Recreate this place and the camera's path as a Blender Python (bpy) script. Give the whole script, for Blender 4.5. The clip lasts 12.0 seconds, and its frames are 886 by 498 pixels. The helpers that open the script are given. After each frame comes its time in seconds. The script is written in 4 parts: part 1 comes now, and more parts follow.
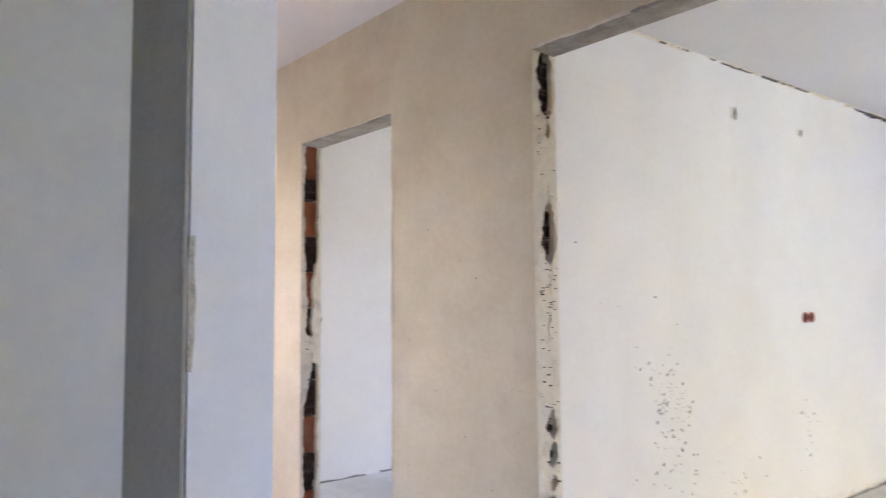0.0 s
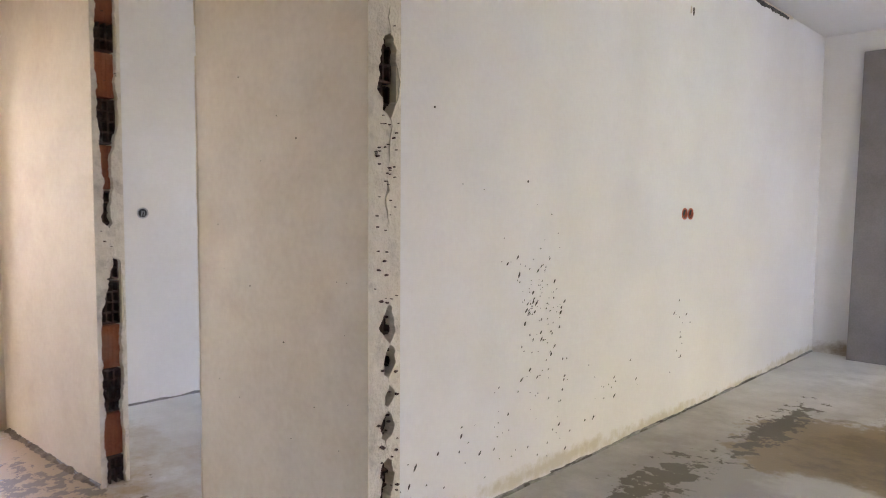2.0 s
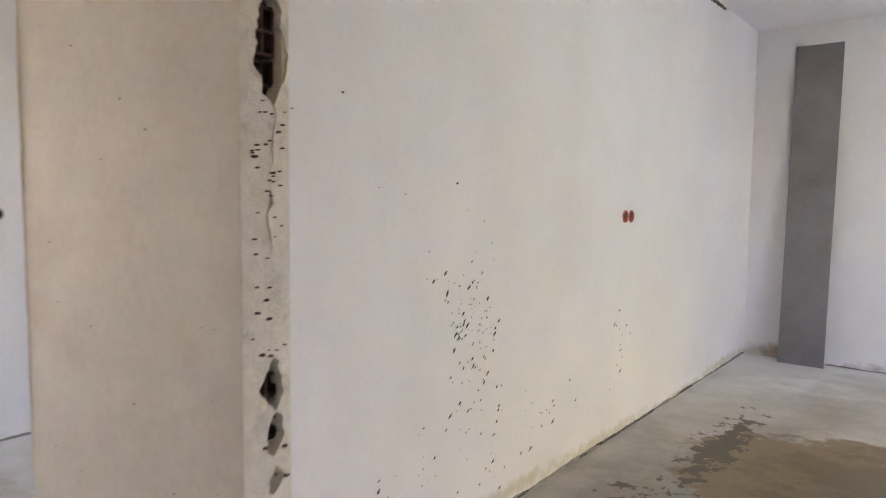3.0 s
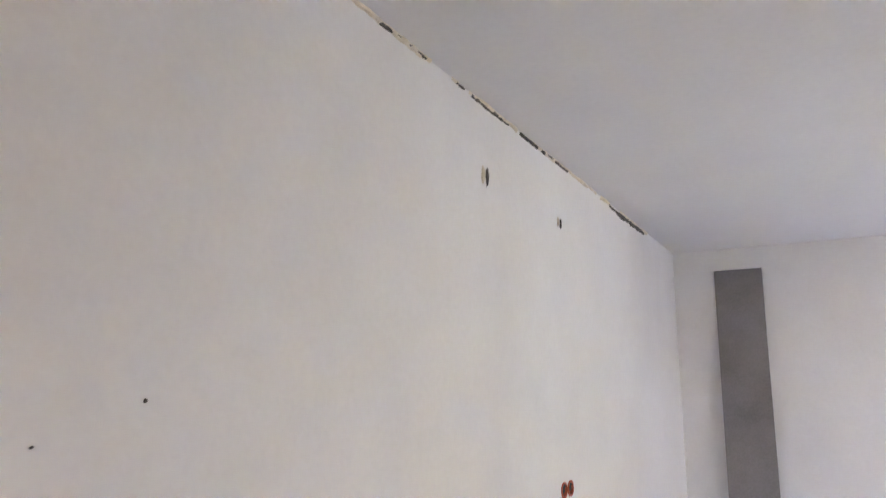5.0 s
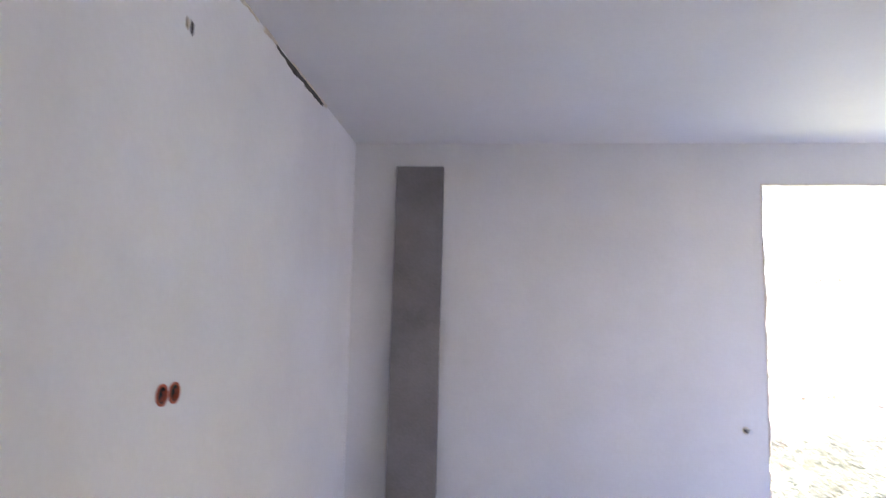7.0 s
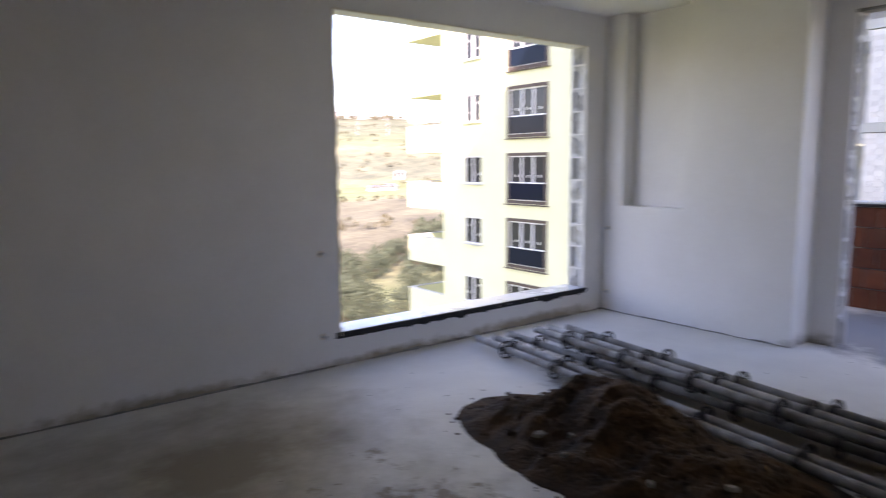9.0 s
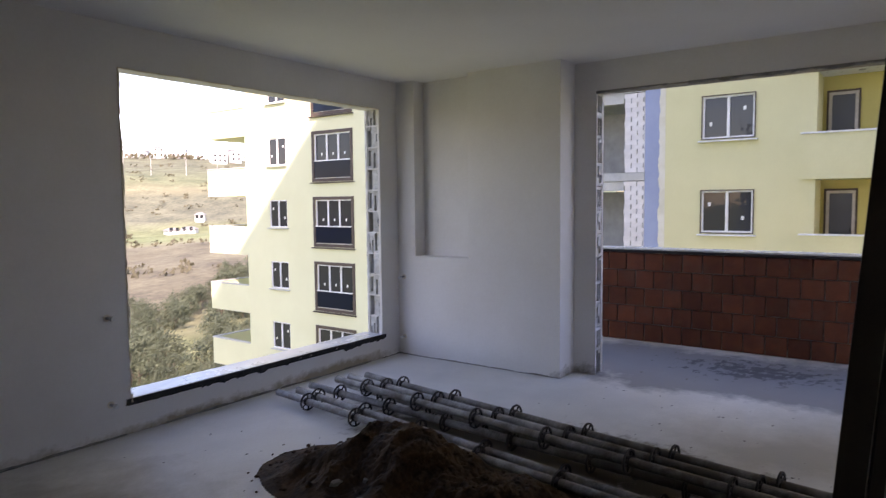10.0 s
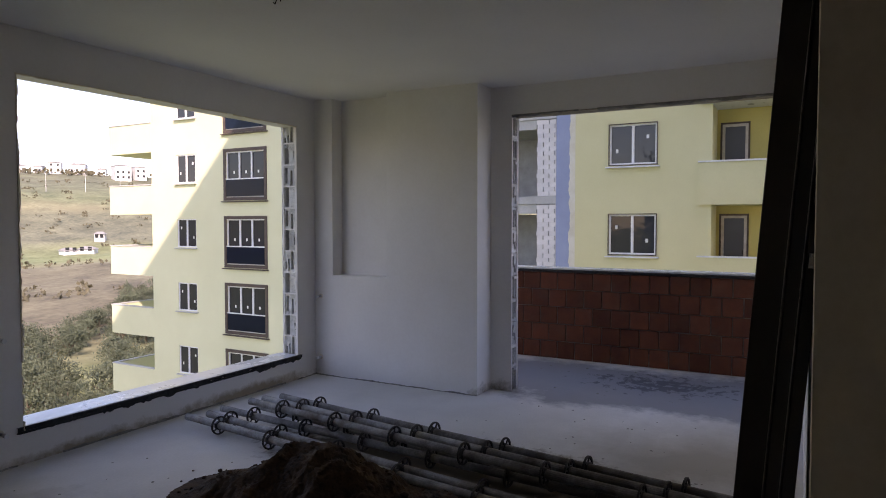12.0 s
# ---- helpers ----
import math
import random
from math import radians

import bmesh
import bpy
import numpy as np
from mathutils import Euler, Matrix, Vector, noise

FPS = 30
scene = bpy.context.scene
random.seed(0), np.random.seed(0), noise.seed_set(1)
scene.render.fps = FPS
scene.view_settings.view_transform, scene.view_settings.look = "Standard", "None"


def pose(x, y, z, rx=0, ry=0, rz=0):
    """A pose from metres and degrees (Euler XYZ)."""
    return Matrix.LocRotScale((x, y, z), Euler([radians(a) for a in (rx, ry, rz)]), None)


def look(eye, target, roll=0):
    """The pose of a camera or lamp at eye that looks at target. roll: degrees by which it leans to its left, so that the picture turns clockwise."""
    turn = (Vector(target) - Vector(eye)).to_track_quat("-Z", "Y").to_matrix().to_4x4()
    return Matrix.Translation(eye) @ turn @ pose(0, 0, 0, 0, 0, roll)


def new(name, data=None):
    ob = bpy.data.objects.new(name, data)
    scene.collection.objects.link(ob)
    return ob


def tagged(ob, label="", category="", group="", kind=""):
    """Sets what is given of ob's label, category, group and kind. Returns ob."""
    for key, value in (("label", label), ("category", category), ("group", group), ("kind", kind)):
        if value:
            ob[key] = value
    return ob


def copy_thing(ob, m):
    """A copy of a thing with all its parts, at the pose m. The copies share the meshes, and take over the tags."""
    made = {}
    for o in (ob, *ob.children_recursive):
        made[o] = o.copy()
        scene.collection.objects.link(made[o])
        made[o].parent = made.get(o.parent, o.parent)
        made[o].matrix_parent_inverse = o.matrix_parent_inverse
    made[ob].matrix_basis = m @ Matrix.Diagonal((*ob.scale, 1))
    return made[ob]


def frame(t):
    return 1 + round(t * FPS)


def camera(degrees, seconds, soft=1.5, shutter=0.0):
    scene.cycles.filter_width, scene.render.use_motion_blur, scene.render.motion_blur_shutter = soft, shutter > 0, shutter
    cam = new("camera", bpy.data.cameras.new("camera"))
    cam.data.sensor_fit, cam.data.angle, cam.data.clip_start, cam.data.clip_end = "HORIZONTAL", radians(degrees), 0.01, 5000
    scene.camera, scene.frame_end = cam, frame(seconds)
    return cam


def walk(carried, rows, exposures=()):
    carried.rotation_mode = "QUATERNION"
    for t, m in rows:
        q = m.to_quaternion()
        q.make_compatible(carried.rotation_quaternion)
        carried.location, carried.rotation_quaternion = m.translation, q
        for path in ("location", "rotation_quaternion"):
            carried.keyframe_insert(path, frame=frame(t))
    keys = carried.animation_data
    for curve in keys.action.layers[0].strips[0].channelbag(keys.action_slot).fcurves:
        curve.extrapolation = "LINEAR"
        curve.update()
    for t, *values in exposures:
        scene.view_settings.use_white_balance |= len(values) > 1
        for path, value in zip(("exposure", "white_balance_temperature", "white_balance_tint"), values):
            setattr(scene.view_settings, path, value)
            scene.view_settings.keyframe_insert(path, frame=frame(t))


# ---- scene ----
cam = camera(67.6, 12.0, soft=1.0, shutter=0.4)
PATH = [
    (0, (2.024, -1.403, 1.343), (0.398, -0.245, 1.470), -0.4),
    (0.5, (2.061, -1.428, 1.339), (0.595, -0.070, 1.416), 0.0),
    (1, (2.002, -1.350, 1.255), (0.565, 0.040, 1.232), -0.2),
    (1.5, (1.893, -1.104, 1.251), (0.468, 0.294, 1.135), 0.2),
    (2, (1.712, -0.904, 1.201), (0.298, 0.504, 1.072), 0.4),
    (2.5, (1.497, -0.746, 1.25), (0.16, 0.733, 1.094), 0.6),
    (2.7, (1.485, -0.69, 1.246), (0.191, 0.827, 1.081), 0.6),
    (4.3, (1.01, -0.009, 1.506), (-0.108, 1.647, 1.59), 0.8),
    (4.5, (1.027, -0.013, 1.552), (-0.06, 1.654, 1.744), 1.1),
    (5, (1.036, 0.01, 1.582), (0.034, 1.692, 1.989), 0.6),
    (5.5, (1.057, 0.041, 1.554), (0.147, 1.755, 2.041), 0.8),
    (6, (1.078, 0.194, 1.491), (0.391, 2.012, 1.965), 0.6),
    (6.5, (1.128, 0.512, 1.401), (0.695, 2.419, 1.82), 0.2),
    (7, (0.981, 0.845, 1.395), (0.813, 2.825, 1.617), 1.2),
    (7.2, (0.894, 0.989, 1.308), (0.85, 2.981, 1.483), 1.0),
    (8.8, (0.589, 1.43, 1.327), (1.594, 3.14, 1.074), -0.1),
    (9, (0.549, 1.35, 1.352), (1.764, 2.917, 1.093), -0.5),
    (9.5, (0.472, 1.152, 1.425), (1.974, 2.446, 1.161), -0.9),
    (10, (0.445, 1.114, 1.47), (2.063, 2.281, 1.328), -0.6),
    (10.5, (0.424, 1.09, 1.456), (2.104, 2.172, 1.38), -0.4),
    (11, (0.422, 1.089, 1.447), (2.152, 2.089, 1.371), -0.3),
    (11.5, (0.418, 1.114, 1.444), (2.168, 2.079, 1.367), -0.1),
    (12, (0.416, 1.12, 1.446), (2.172, 2.074, 1.368), -0.0),
]
EXPOSURES = [
    (0.0, 5.38, 7000, 35), (1.0, 5.15, 7400, 35), (2.7, 4.9, 7350, 36), (4.3, 4.9, 7150, 36), (5.5, 4.95, 7100, 40), (6.5, 4.8, 6850, 41), (7.2, 4.2, 6550, 43),
    (8.8, 2.55, 7300, 35), (9.5, 2.08, 7450, 35), (10.5, 1.7, 7550, 35), (12.0, 1.36, 7550, 35),
]
walk(cam, [(t, look(eye, target, roll)) for t, eye, target, roll in PATH], EXPOSURES)

# ---- light ----
SUN_TRAVEL = Vector((1.0, 1.0, -1.06)).normalized()
world = bpy.data.worlds.new("world")
scene.world = world
world.use_nodes = True
wn = world.node_tree
sky = wn.nodes.new("ShaderNodeTexSky")
sky.sky_type = "NISHITA"
sky.sun_disc = False
sky.sun_elevation = math.asin(-SUN_TRAVEL.z)
sky.sun_rotation = radians(225)
sky.air_density, sky.dust_density, sky.ozone_density = 1.0, 0.6, 2.0
wn.links.new(sky.outputs[0], wn.nodes["Background"].inputs[0])
wn.nodes["Background"].inputs[1].default_value = 0.15
sun_data = bpy.data.lights.new("sun", "SUN")
sun_data.energy, sun_data.angle, sun_data.color = 2.8, radians(0.5), (1.0, 0.95, 0.87)
sun = new("sun", sun_data)
sun.matrix_world = Matrix.Translation((0, 0, 60)) @ SUN_TRAVEL.to_track_quat("-Z", "Y").to_matrix().to_4x4()


# ---- materials ----
def material(name, low, high, rough=0.8, scale=3.0, fine=60.0, bump=0.15, metal=0.0, stain=None, amount=0.3, vary=0.0, detail=6.0, spec=0.3):
    """Paint or stone in two scales of noise: low and high are base colours, stain a third one in blots."""
    m = bpy.data.materials.new(name)
    m.use_nodes = True
    t = m.node_tree
    n, ln = t.nodes, t.links
    b = n["Principled BSDF"]
    co = n.new("ShaderNodeTexCoord")
    big = n.new("ShaderNodeTexNoise")
    big.inputs["Scale"].default_value, big.inputs["Detail"].default_value, big.inputs["Roughness"].default_value = scale, detail, 0.62
    small = n.new("ShaderNodeTexNoise")
    small.inputs["Scale"].default_value, small.inputs["Detail"].default_value = fine, 3.0
    geo = n.new("ShaderNodeNewGeometry")
    for tex in (big, small):
        ln.new(geo.outputs["Position"], tex.inputs["Vector"])
    mixf = n.new("ShaderNodeMath")
    mixf.operation = "MULTIPLY_ADD"
    ln.new(small.outputs[0], mixf.inputs[0])
    mixf.inputs[1].default_value = 0.35
    ln.new(big.outputs[0], mixf.inputs[2])
    ramp = n.new("ShaderNodeValToRGB")
    ramp.color_ramp.elements[0].position, ramp.color_ramp.elements[1].position = 0.45, 0.9
    ramp.color_ramp.elements[0].color, ramp.color_ramp.elements[1].color = (*low, 1), (*high, 1)
    ln.new(mixf.outputs[0], ramp.inputs[0])
    colour = ramp.outputs[0]
    if stain:
        blot = n.new("ShaderNodeTexNoise")
        blot.inputs["Scale"].default_value, blot.inputs["Detail"].default_value, blot.inputs["Roughness"].default_value = scale * 0.45, 9.0, 0.66
        ln.new(geo.outputs["Position"], blot.inputs["Vector"])
        cut = n.new("ShaderNodeMapRange")
        cut.inputs[1].default_value, cut.inputs[2].default_value, cut.inputs[4].default_value = 0.52, 0.7, amount
        ln.new(blot.outputs[0], cut.inputs[0])
        mx = n.new("ShaderNodeMix")
        mx.data_type = "RGBA"
        ln.new(cut.outputs[0], mx.inputs["Factor"])
        ln.new(colour, mx.inputs["A"])
        mx.inputs["B"].default_value = (*stain, 1)
        colour = mx.outputs["Result"]
    if vary:
        info = n.new("ShaderNodeObjectInfo")
        hsv = n.new("ShaderNodeHueSaturation")
        rng = n.new("ShaderNodeMapRange")
        rng.inputs[3].default_value, rng.inputs[4].default_value = 1 - vary, 1 + vary
        ln.new(info.outputs["Random"], rng.inputs[0])
        ln.new(rng.outputs[0], hsv.inputs["Value"])
        ln.new(colour, hsv.inputs["Color"])
        colour = hsv.outputs[0]
    ln.new(colour, b.inputs["Base Color"])
    b.inputs["Metallic"].default_value = metal
    b.inputs["Specular IOR Level"].default_value = spec
    rr = n.new("ShaderNodeMapRange")
    rr.inputs[1].default_value, rr.inputs[2].default_value = 0.3, 0.8
    rr.inputs[3].default_value, rr.inputs[4].default_value = max(rough - 0.1, 0.02), min(rough + 0.1, 1)
    ln.new(big.outputs[0], rr.inputs[0])
    ln.new(rr.outputs[0], b.inputs["Roughness"])
    if bump:
        bp = n.new("ShaderNodeBump")
        bp.inputs["Strength"].default_value, bp.inputs["Distance"].default_value = bump, 0.02
        ln.new(mixf.outputs[0], bp.inputs["Height"])
        ln.new(bp.outputs[0], b.inputs["Normal"])
    return m


def glass_material(name, tint, rough=0.03, spec=0.4):
    """A dark window pane: glossy, mirror-like towards grazing."""
    m = bpy.data.materials.new(name)
    m.use_nodes = True
    b = m.node_tree.nodes["Principled BSDF"]
    b.inputs["Base Color"].default_value = (*tint, 1)
    b.inputs["Roughness"].default_value = rough
    b.inputs["Specular IOR Level"].default_value = spec
    nz = m.node_tree.nodes.new("ShaderNodeTexNoise")
    nz.inputs["Scale"].default_value, nz.inputs["Detail"].default_value = 1.7, 2.0
    geo = m.node_tree.nodes.new("ShaderNodeNewGeometry")
    bp = m.node_tree.nodes.new("ShaderNodeBump")
    bp.inputs["Strength"].default_value, bp.inputs["Distance"].default_value = 0.09, 0.06
    m.node_tree.links.new(geo.outputs["Position"], nz.inputs["Vector"])
    m.node_tree.links.new(nz.outputs[0], bp.inputs["Height"])
    m.node_tree.links.new(bp.outputs[0], b.inputs["Normal"])
    return m


def patches(m, centre, radius, colour, soft=0.25, scale=1.6, twist=0.55, rough=None, cover=0.0):
    """Adds one patch of a second colour to a material: an ellipse on the floor, or an ellipsoid, with a ragged rim."""
    t = m.node_tree
    n, ln = t.nodes, t.links
    b = n["Principled BSDF"]
    geo = n.new("ShaderNodeNewGeometry")
    sub = n.new("ShaderNodeVectorMath")
    sub.operation = "SUBTRACT"
    ln.new(geo.outputs["Position"], sub.inputs[0])
    sub.inputs[1].default_value = (*centre, 0) if len(centre) == 2 else centre
    div = n.new("ShaderNodeVectorMath")
    div.operation = "DIVIDE"
    ln.new(sub.outputs[0], div.inputs[0])
    div.inputs[1].default_value = (*radius, 1) if len(radius) == 2 else radius
    length = n.new("ShaderNodeVectorMath")
    length.operation = "LENGTH"
    ln.new(div.outputs[0], length.inputs[0])
    nz = n.new("ShaderNodeTexNoise")
    nz.inputs["Scale"].default_value, nz.inputs["Detail"].default_value, nz.inputs["Roughness"].default_value = scale, 8, 0.68
    ln.new(geo.outputs["Position"], nz.inputs["Vector"])
    add = n.new("ShaderNodeMath")
    add.operation = "MULTIPLY_ADD"
    ln.new(nz.outputs[0], add.inputs[0])
    add.inputs[1].default_value = twist * 4
    ln.new(length.outputs["Value"], add.inputs[2])
    cut = n.new("ShaderNodeMapRange")
    mid = 1 + twist * 2 - cover
    cut.inputs[1].default_value, cut.inputs[2].default_value = mid - soft, mid
    cut.inputs[3].default_value, cut.inputs[4].default_value = 1, 0
    ln.new(add.outputs[0], cut.inputs[0])
    mx = n.new("ShaderNodeMix")
    mx.data_type = "RGBA"
    ln.new(cut.outputs[0], mx.inputs["Factor"])
    ln.new(b.inputs["Base Color"].links[0].from_socket, mx.inputs["A"])
    mx.inputs["B"].default_value = (*colour, 1)
    ln.new(mx.outputs["Result"], b.inputs["Base Color"])
    if rough is not None:
        mr = n.new("ShaderNodeMix")
        ln.new(cut.outputs[0], mr.inputs["Factor"])
        ln.new(b.inputs["Roughness"].links[0].from_socket, mr.inputs["A"])
        mr.inputs["B"].default_value = rough
        ln.new(mr.outputs["Result"], b.inputs["Roughness"])


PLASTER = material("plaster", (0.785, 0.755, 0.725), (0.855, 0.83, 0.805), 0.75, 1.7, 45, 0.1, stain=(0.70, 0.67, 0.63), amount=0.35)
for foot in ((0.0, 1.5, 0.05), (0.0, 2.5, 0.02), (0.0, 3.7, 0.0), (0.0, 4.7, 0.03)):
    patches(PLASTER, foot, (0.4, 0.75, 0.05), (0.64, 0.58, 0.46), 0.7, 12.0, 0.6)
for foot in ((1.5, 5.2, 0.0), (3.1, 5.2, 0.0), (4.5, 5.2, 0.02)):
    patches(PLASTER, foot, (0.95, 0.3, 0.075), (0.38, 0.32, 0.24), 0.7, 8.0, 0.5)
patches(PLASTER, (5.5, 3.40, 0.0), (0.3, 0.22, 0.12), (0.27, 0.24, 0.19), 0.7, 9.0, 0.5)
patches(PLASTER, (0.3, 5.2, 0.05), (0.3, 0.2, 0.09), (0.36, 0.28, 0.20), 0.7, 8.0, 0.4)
# White plaster with the first room's blue skylight tinted into its colour.
PLASTER_COOL = material("skylit_cool_plaster", (0.71, 0.735, 0.81), (0.80, 0.82, 0.88), 0.7, 1.9, 45, 0.1, stain=(0.56, 0.57, 0.62), amount=0.4)
BARE_CEMENT = material("bare_grey_cement", (0.30, 0.30, 0.285), (0.41, 0.41, 0.39), 0.9, 3.0, 80, 0.25, stain=(0.36, 0.36, 0.35), amount=0.4)
PLASTER_HALL = material("hall_plaster", (0.68, 0.565, 0.39), (0.81, 0.705, 0.53), 0.7, 2.1, 45, 0.12, stain=(0.58, 0.44, 0.31), amount=0.7)
CEILING = material("ceiling_plaster", (0.785, 0.765, 0.745), (0.85, 0.83, 0.81), 0.8, 0.9, 40, 0.06)
SCREED = material("cement_screed", (0.61, 0.595, 0.565), (0.77, 0.755, 0.72), 0.6, 1.3, 70, 0.12, stain=(0.44, 0.42, 0.39), amount=0.4, spec=0.4)
# Dusty floor, with the light's falloff from the openings painted darker here.
patches(SCREED, (0.7, 2.0), (1.8, 2.8), (0.315, 0.29, 0.255), 0.8, 1.9, 0.35)
patches(SCREED, (4.6, 1.7), (1.0, 0.95), (0.40, 0.375, 0.335), 0.9, 1.7, 0.4)
# The same darkening, carried on left of the window.
patches(SCREED, (1.5, 4.2), (1.15, 1.05), (0.285, 0.255, 0.205), 0.9, 2.0, 0.5)
patches(SCREED, (-1.3, 1.4), (1.3, 1.7), (0.43, 0.405, 0.37), 0.8, 1.8, 0.4)
patches(SCREED, (2.0, 2.7), (0.62, 0.95), (0.17, 0.15, 0.115), 0.8, 2.6, 0.5, None, 0.1)
patches(SCREED, (1.25, 2.78), (0.86, 0.72), (0.225, 0.165, 0.088), 0.12, 2.6, 0.55, 0.4)
patches(SCREED, (1.30, 2.80), (0.80, 0.66), (0.15, 0.11, 0.06), 0.5, 4.0, 0.9, 0.4, 0.1)
patches(SCREED, (0.95, 2.15), (0.34, 0.20), (0.42, 0.395, 0.35), 0.4, 5.0, 0.4)
patches(SCREED, (0.48, 2.9), (0.17, 0.95), (0.105, 0.088, 0.06), 0.1, 11.0, 0.9, 0.5, 0.45)
patches(SCREED, (0.36, 1.80), (0.20, 0.60), (0.105, 0.088, 0.06), 0.1, 10.0, 0.9, 0.5, 0.45)
# Darker brown floor under the stacked tubes.
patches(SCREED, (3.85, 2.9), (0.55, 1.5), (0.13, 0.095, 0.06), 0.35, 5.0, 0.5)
patches(SCREED, (2.0, 3.2), (0.6, 1.0), (0.24, 0.20, 0.145), 0.3, 6.0, 0.9, None, 0.65)
patches(SCREED, (-1.6, -0.45), (1.5, 0.95), (0.36, 0.25, 0.125), 0.5, 3.0, 0.35)
patches(SCREED, (-1.3, -0.2), (1.3, 0.6), (0.16, 0.115, 0.065), 0.12, 13.0, 0.9, None, 0.75)
patches(SCREED, (6.3, 2.6), (0.9, 2.4), (0.25, 0.25, 0.255), 0.3, 1.6, 0.4)
patches(SCREED, (6.5, 2.2), (0.6, 1.1), (0.10, 0.10, 0.105), 0.15, 9.0, 0.9, None, 0.6)
MORTAR = material("grey_mortar", (0.16, 0.15, 0.14), (0.36, 0.34, 0.31), 0.9, 14, 120, 0.5)
CRUST = material("brown_dirt_crust", (0.10, 0.075, 0.045), (0.30, 0.23, 0.15), 0.95, 16, 110, 0.6)
SPLASH = material("mortar_splash", (0.05, 0.045, 0.04), (0.16, 0.14, 0.12), 0.85, 20, 150, 0.3)
PLASTER_EDGE = material("broken_plaster", (0.70, 0.61, 0.485), (0.81, 0.73, 0.61), 0.85, 30, 160, 0.55, stain=(0.34, 0.28, 0.21), amount=0.5)
LINTEL = material("rough_lintel", (0.26, 0.22, 0.17), (0.52, 0.46, 0.38), 0.9, 11, 90, 0.6, stain=(0.14, 0.12, 0.10), amount=0.6)
# Darkened copy of CLAY: the parapet's shaded inner face put into the colour.
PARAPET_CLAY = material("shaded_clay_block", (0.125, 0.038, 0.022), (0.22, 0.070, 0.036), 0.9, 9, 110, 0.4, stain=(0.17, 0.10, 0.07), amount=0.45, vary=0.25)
# Near-black clay with mortar dust: shade inside open cells, put into the colour.
CLAY_DARK = material("cavity_shade_clay", (0.035, 0.018, 0.013), (0.13, 0.065, 0.045), 0.95, 30, 140, 0.5, stain=(0.35, 0.31, 0.26), amount=0.35)
CLAY = material("clay_brick", (0.26, 0.075, 0.035), (0.42, 0.14, 0.065), 0.85, 9, 110, 0.35, stain=(0.42, 0.30, 0.22), amount=0.35, vary=0.22)
BLOCK = material("pumice_block", (0.48, 0.465, 0.445), (0.74, 0.725, 0.70), 0.95, 14, 130, 0.8, stain=(0.80, 0.79, 0.77), amount=0.9, vary=0.2)
MARBLE = material("white_marble", (0.66, 0.66, 0.67), (0.82, 0.82, 0.82), 0.3, 2.2, 25, 0.02, spec=0.5)
EDGE_BLACK = material("black_edge", (0.012, 0.012, 0.013), (0.04, 0.038, 0.036), 0.7, 14, 90, 0.3)
BOARD = material("grey_board", (0.185, 0.168, 0.160), (0.285, 0.262, 0.252), 0.55, 2.5, 80, 0.1, stain=(0.33, 0.32, 0.31), amount=0.3)
BROWN_PVC = material("dark_brown_laminate", (0.012, 0.007, 0.005), (0.030, 0.018, 0.013), 0.4, 6, 90, 0.05, spec=0.4)
EDGE_METAL = material("trim_metal", (0.30, 0.28, 0.26), (0.45, 0.43, 0.40), 0.35, 6, 60, 0.05, metal=1.0)
TUBE = material("galvanised_tube", (0.20, 0.185, 0.165), (0.56, 0.545, 0.52), 0.65, 9, 90, 0.35, metal=0.2, stain=(0.17, 0.125, 0.09), amount=0.85, vary=0.2)
# Muddy near ends; the dim light on them is painted into this patch too.
patches(TUBE, (3.7, 2.0, 0.1), (0.7, 1.35, 0.6), (0.10, 0.08, 0.06), 0.9, 6.0, 0.5)
ROSETTE = material("rusty_rosette", (0.035, 0.03, 0.027), (0.10, 0.085, 0.075), 0.65, 16, 120, 0.3, metal=0.5, vary=0.2)
SOIL = material("brown_soil", (0.018, 0.010, 0.006), (0.105, 0.056, 0.026), 0.95, 7, 60, 0.9, stain=(0.13, 0.085, 0.05), amount=0.6)
ORANGE = material("orange_conduit_box", (0.45, 0.08, 0.03), (0.58, 0.12, 0.05), 0.5, 20, 60, 0.05)
BLACKHOLE = material("cable_black", (0.012, 0.012, 0.012), (0.025, 0.024, 0.022), 0.6, 20, 60, 0.1)
PIPE_GREY = material("pipe_stub_plastic", (0.35, 0.35, 0.36), (0.48, 0.48, 0.48), 0.5, 9, 60, 0.05)
YELLOW = material("yellow_render", (0.66, 0.65, 0.43), (0.73, 0.72, 0.50), 0.9, 0.35, 25, 0.1, stain=(0.63, 0.62, 0.40), amount=0.3)
# Slightly deeper copy of YELLOW, for the south house.
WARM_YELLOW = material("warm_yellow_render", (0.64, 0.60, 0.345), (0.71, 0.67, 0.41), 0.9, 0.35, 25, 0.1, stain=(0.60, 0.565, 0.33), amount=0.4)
DEEP_YELLOW = material("deep_yellow_render", (0.55, 0.47, 0.16), (0.63, 0.55, 0.21), 0.9, 0.4, 25, 0.1)
SLAB = material("raw_concrete", (0.40, 0.40, 0.39), (0.58, 0.57, 0.55), 0.9, 1.2, 30, 0.2, stain=(0.30, 0.30, 0.29), amount=0.4)
WHITE_BLOCK = material("aerated_block", (0.62, 0.59, 0.585), (0.76, 0.735, 0.73), 0.95, 2.0, 40, 0.2, vary=0.06)
BASE_COAT = material("base_coat", (0.62, 0.58, 0.46), (0.74, 0.71, 0.62), 0.9, 2.5, 40, 0.2)
BLUE_BOARD = material("blue_insulation", (0.27, 0.32, 0.47), (0.34, 0.39, 0.54), 0.8, 1.0, 30, 0.08)
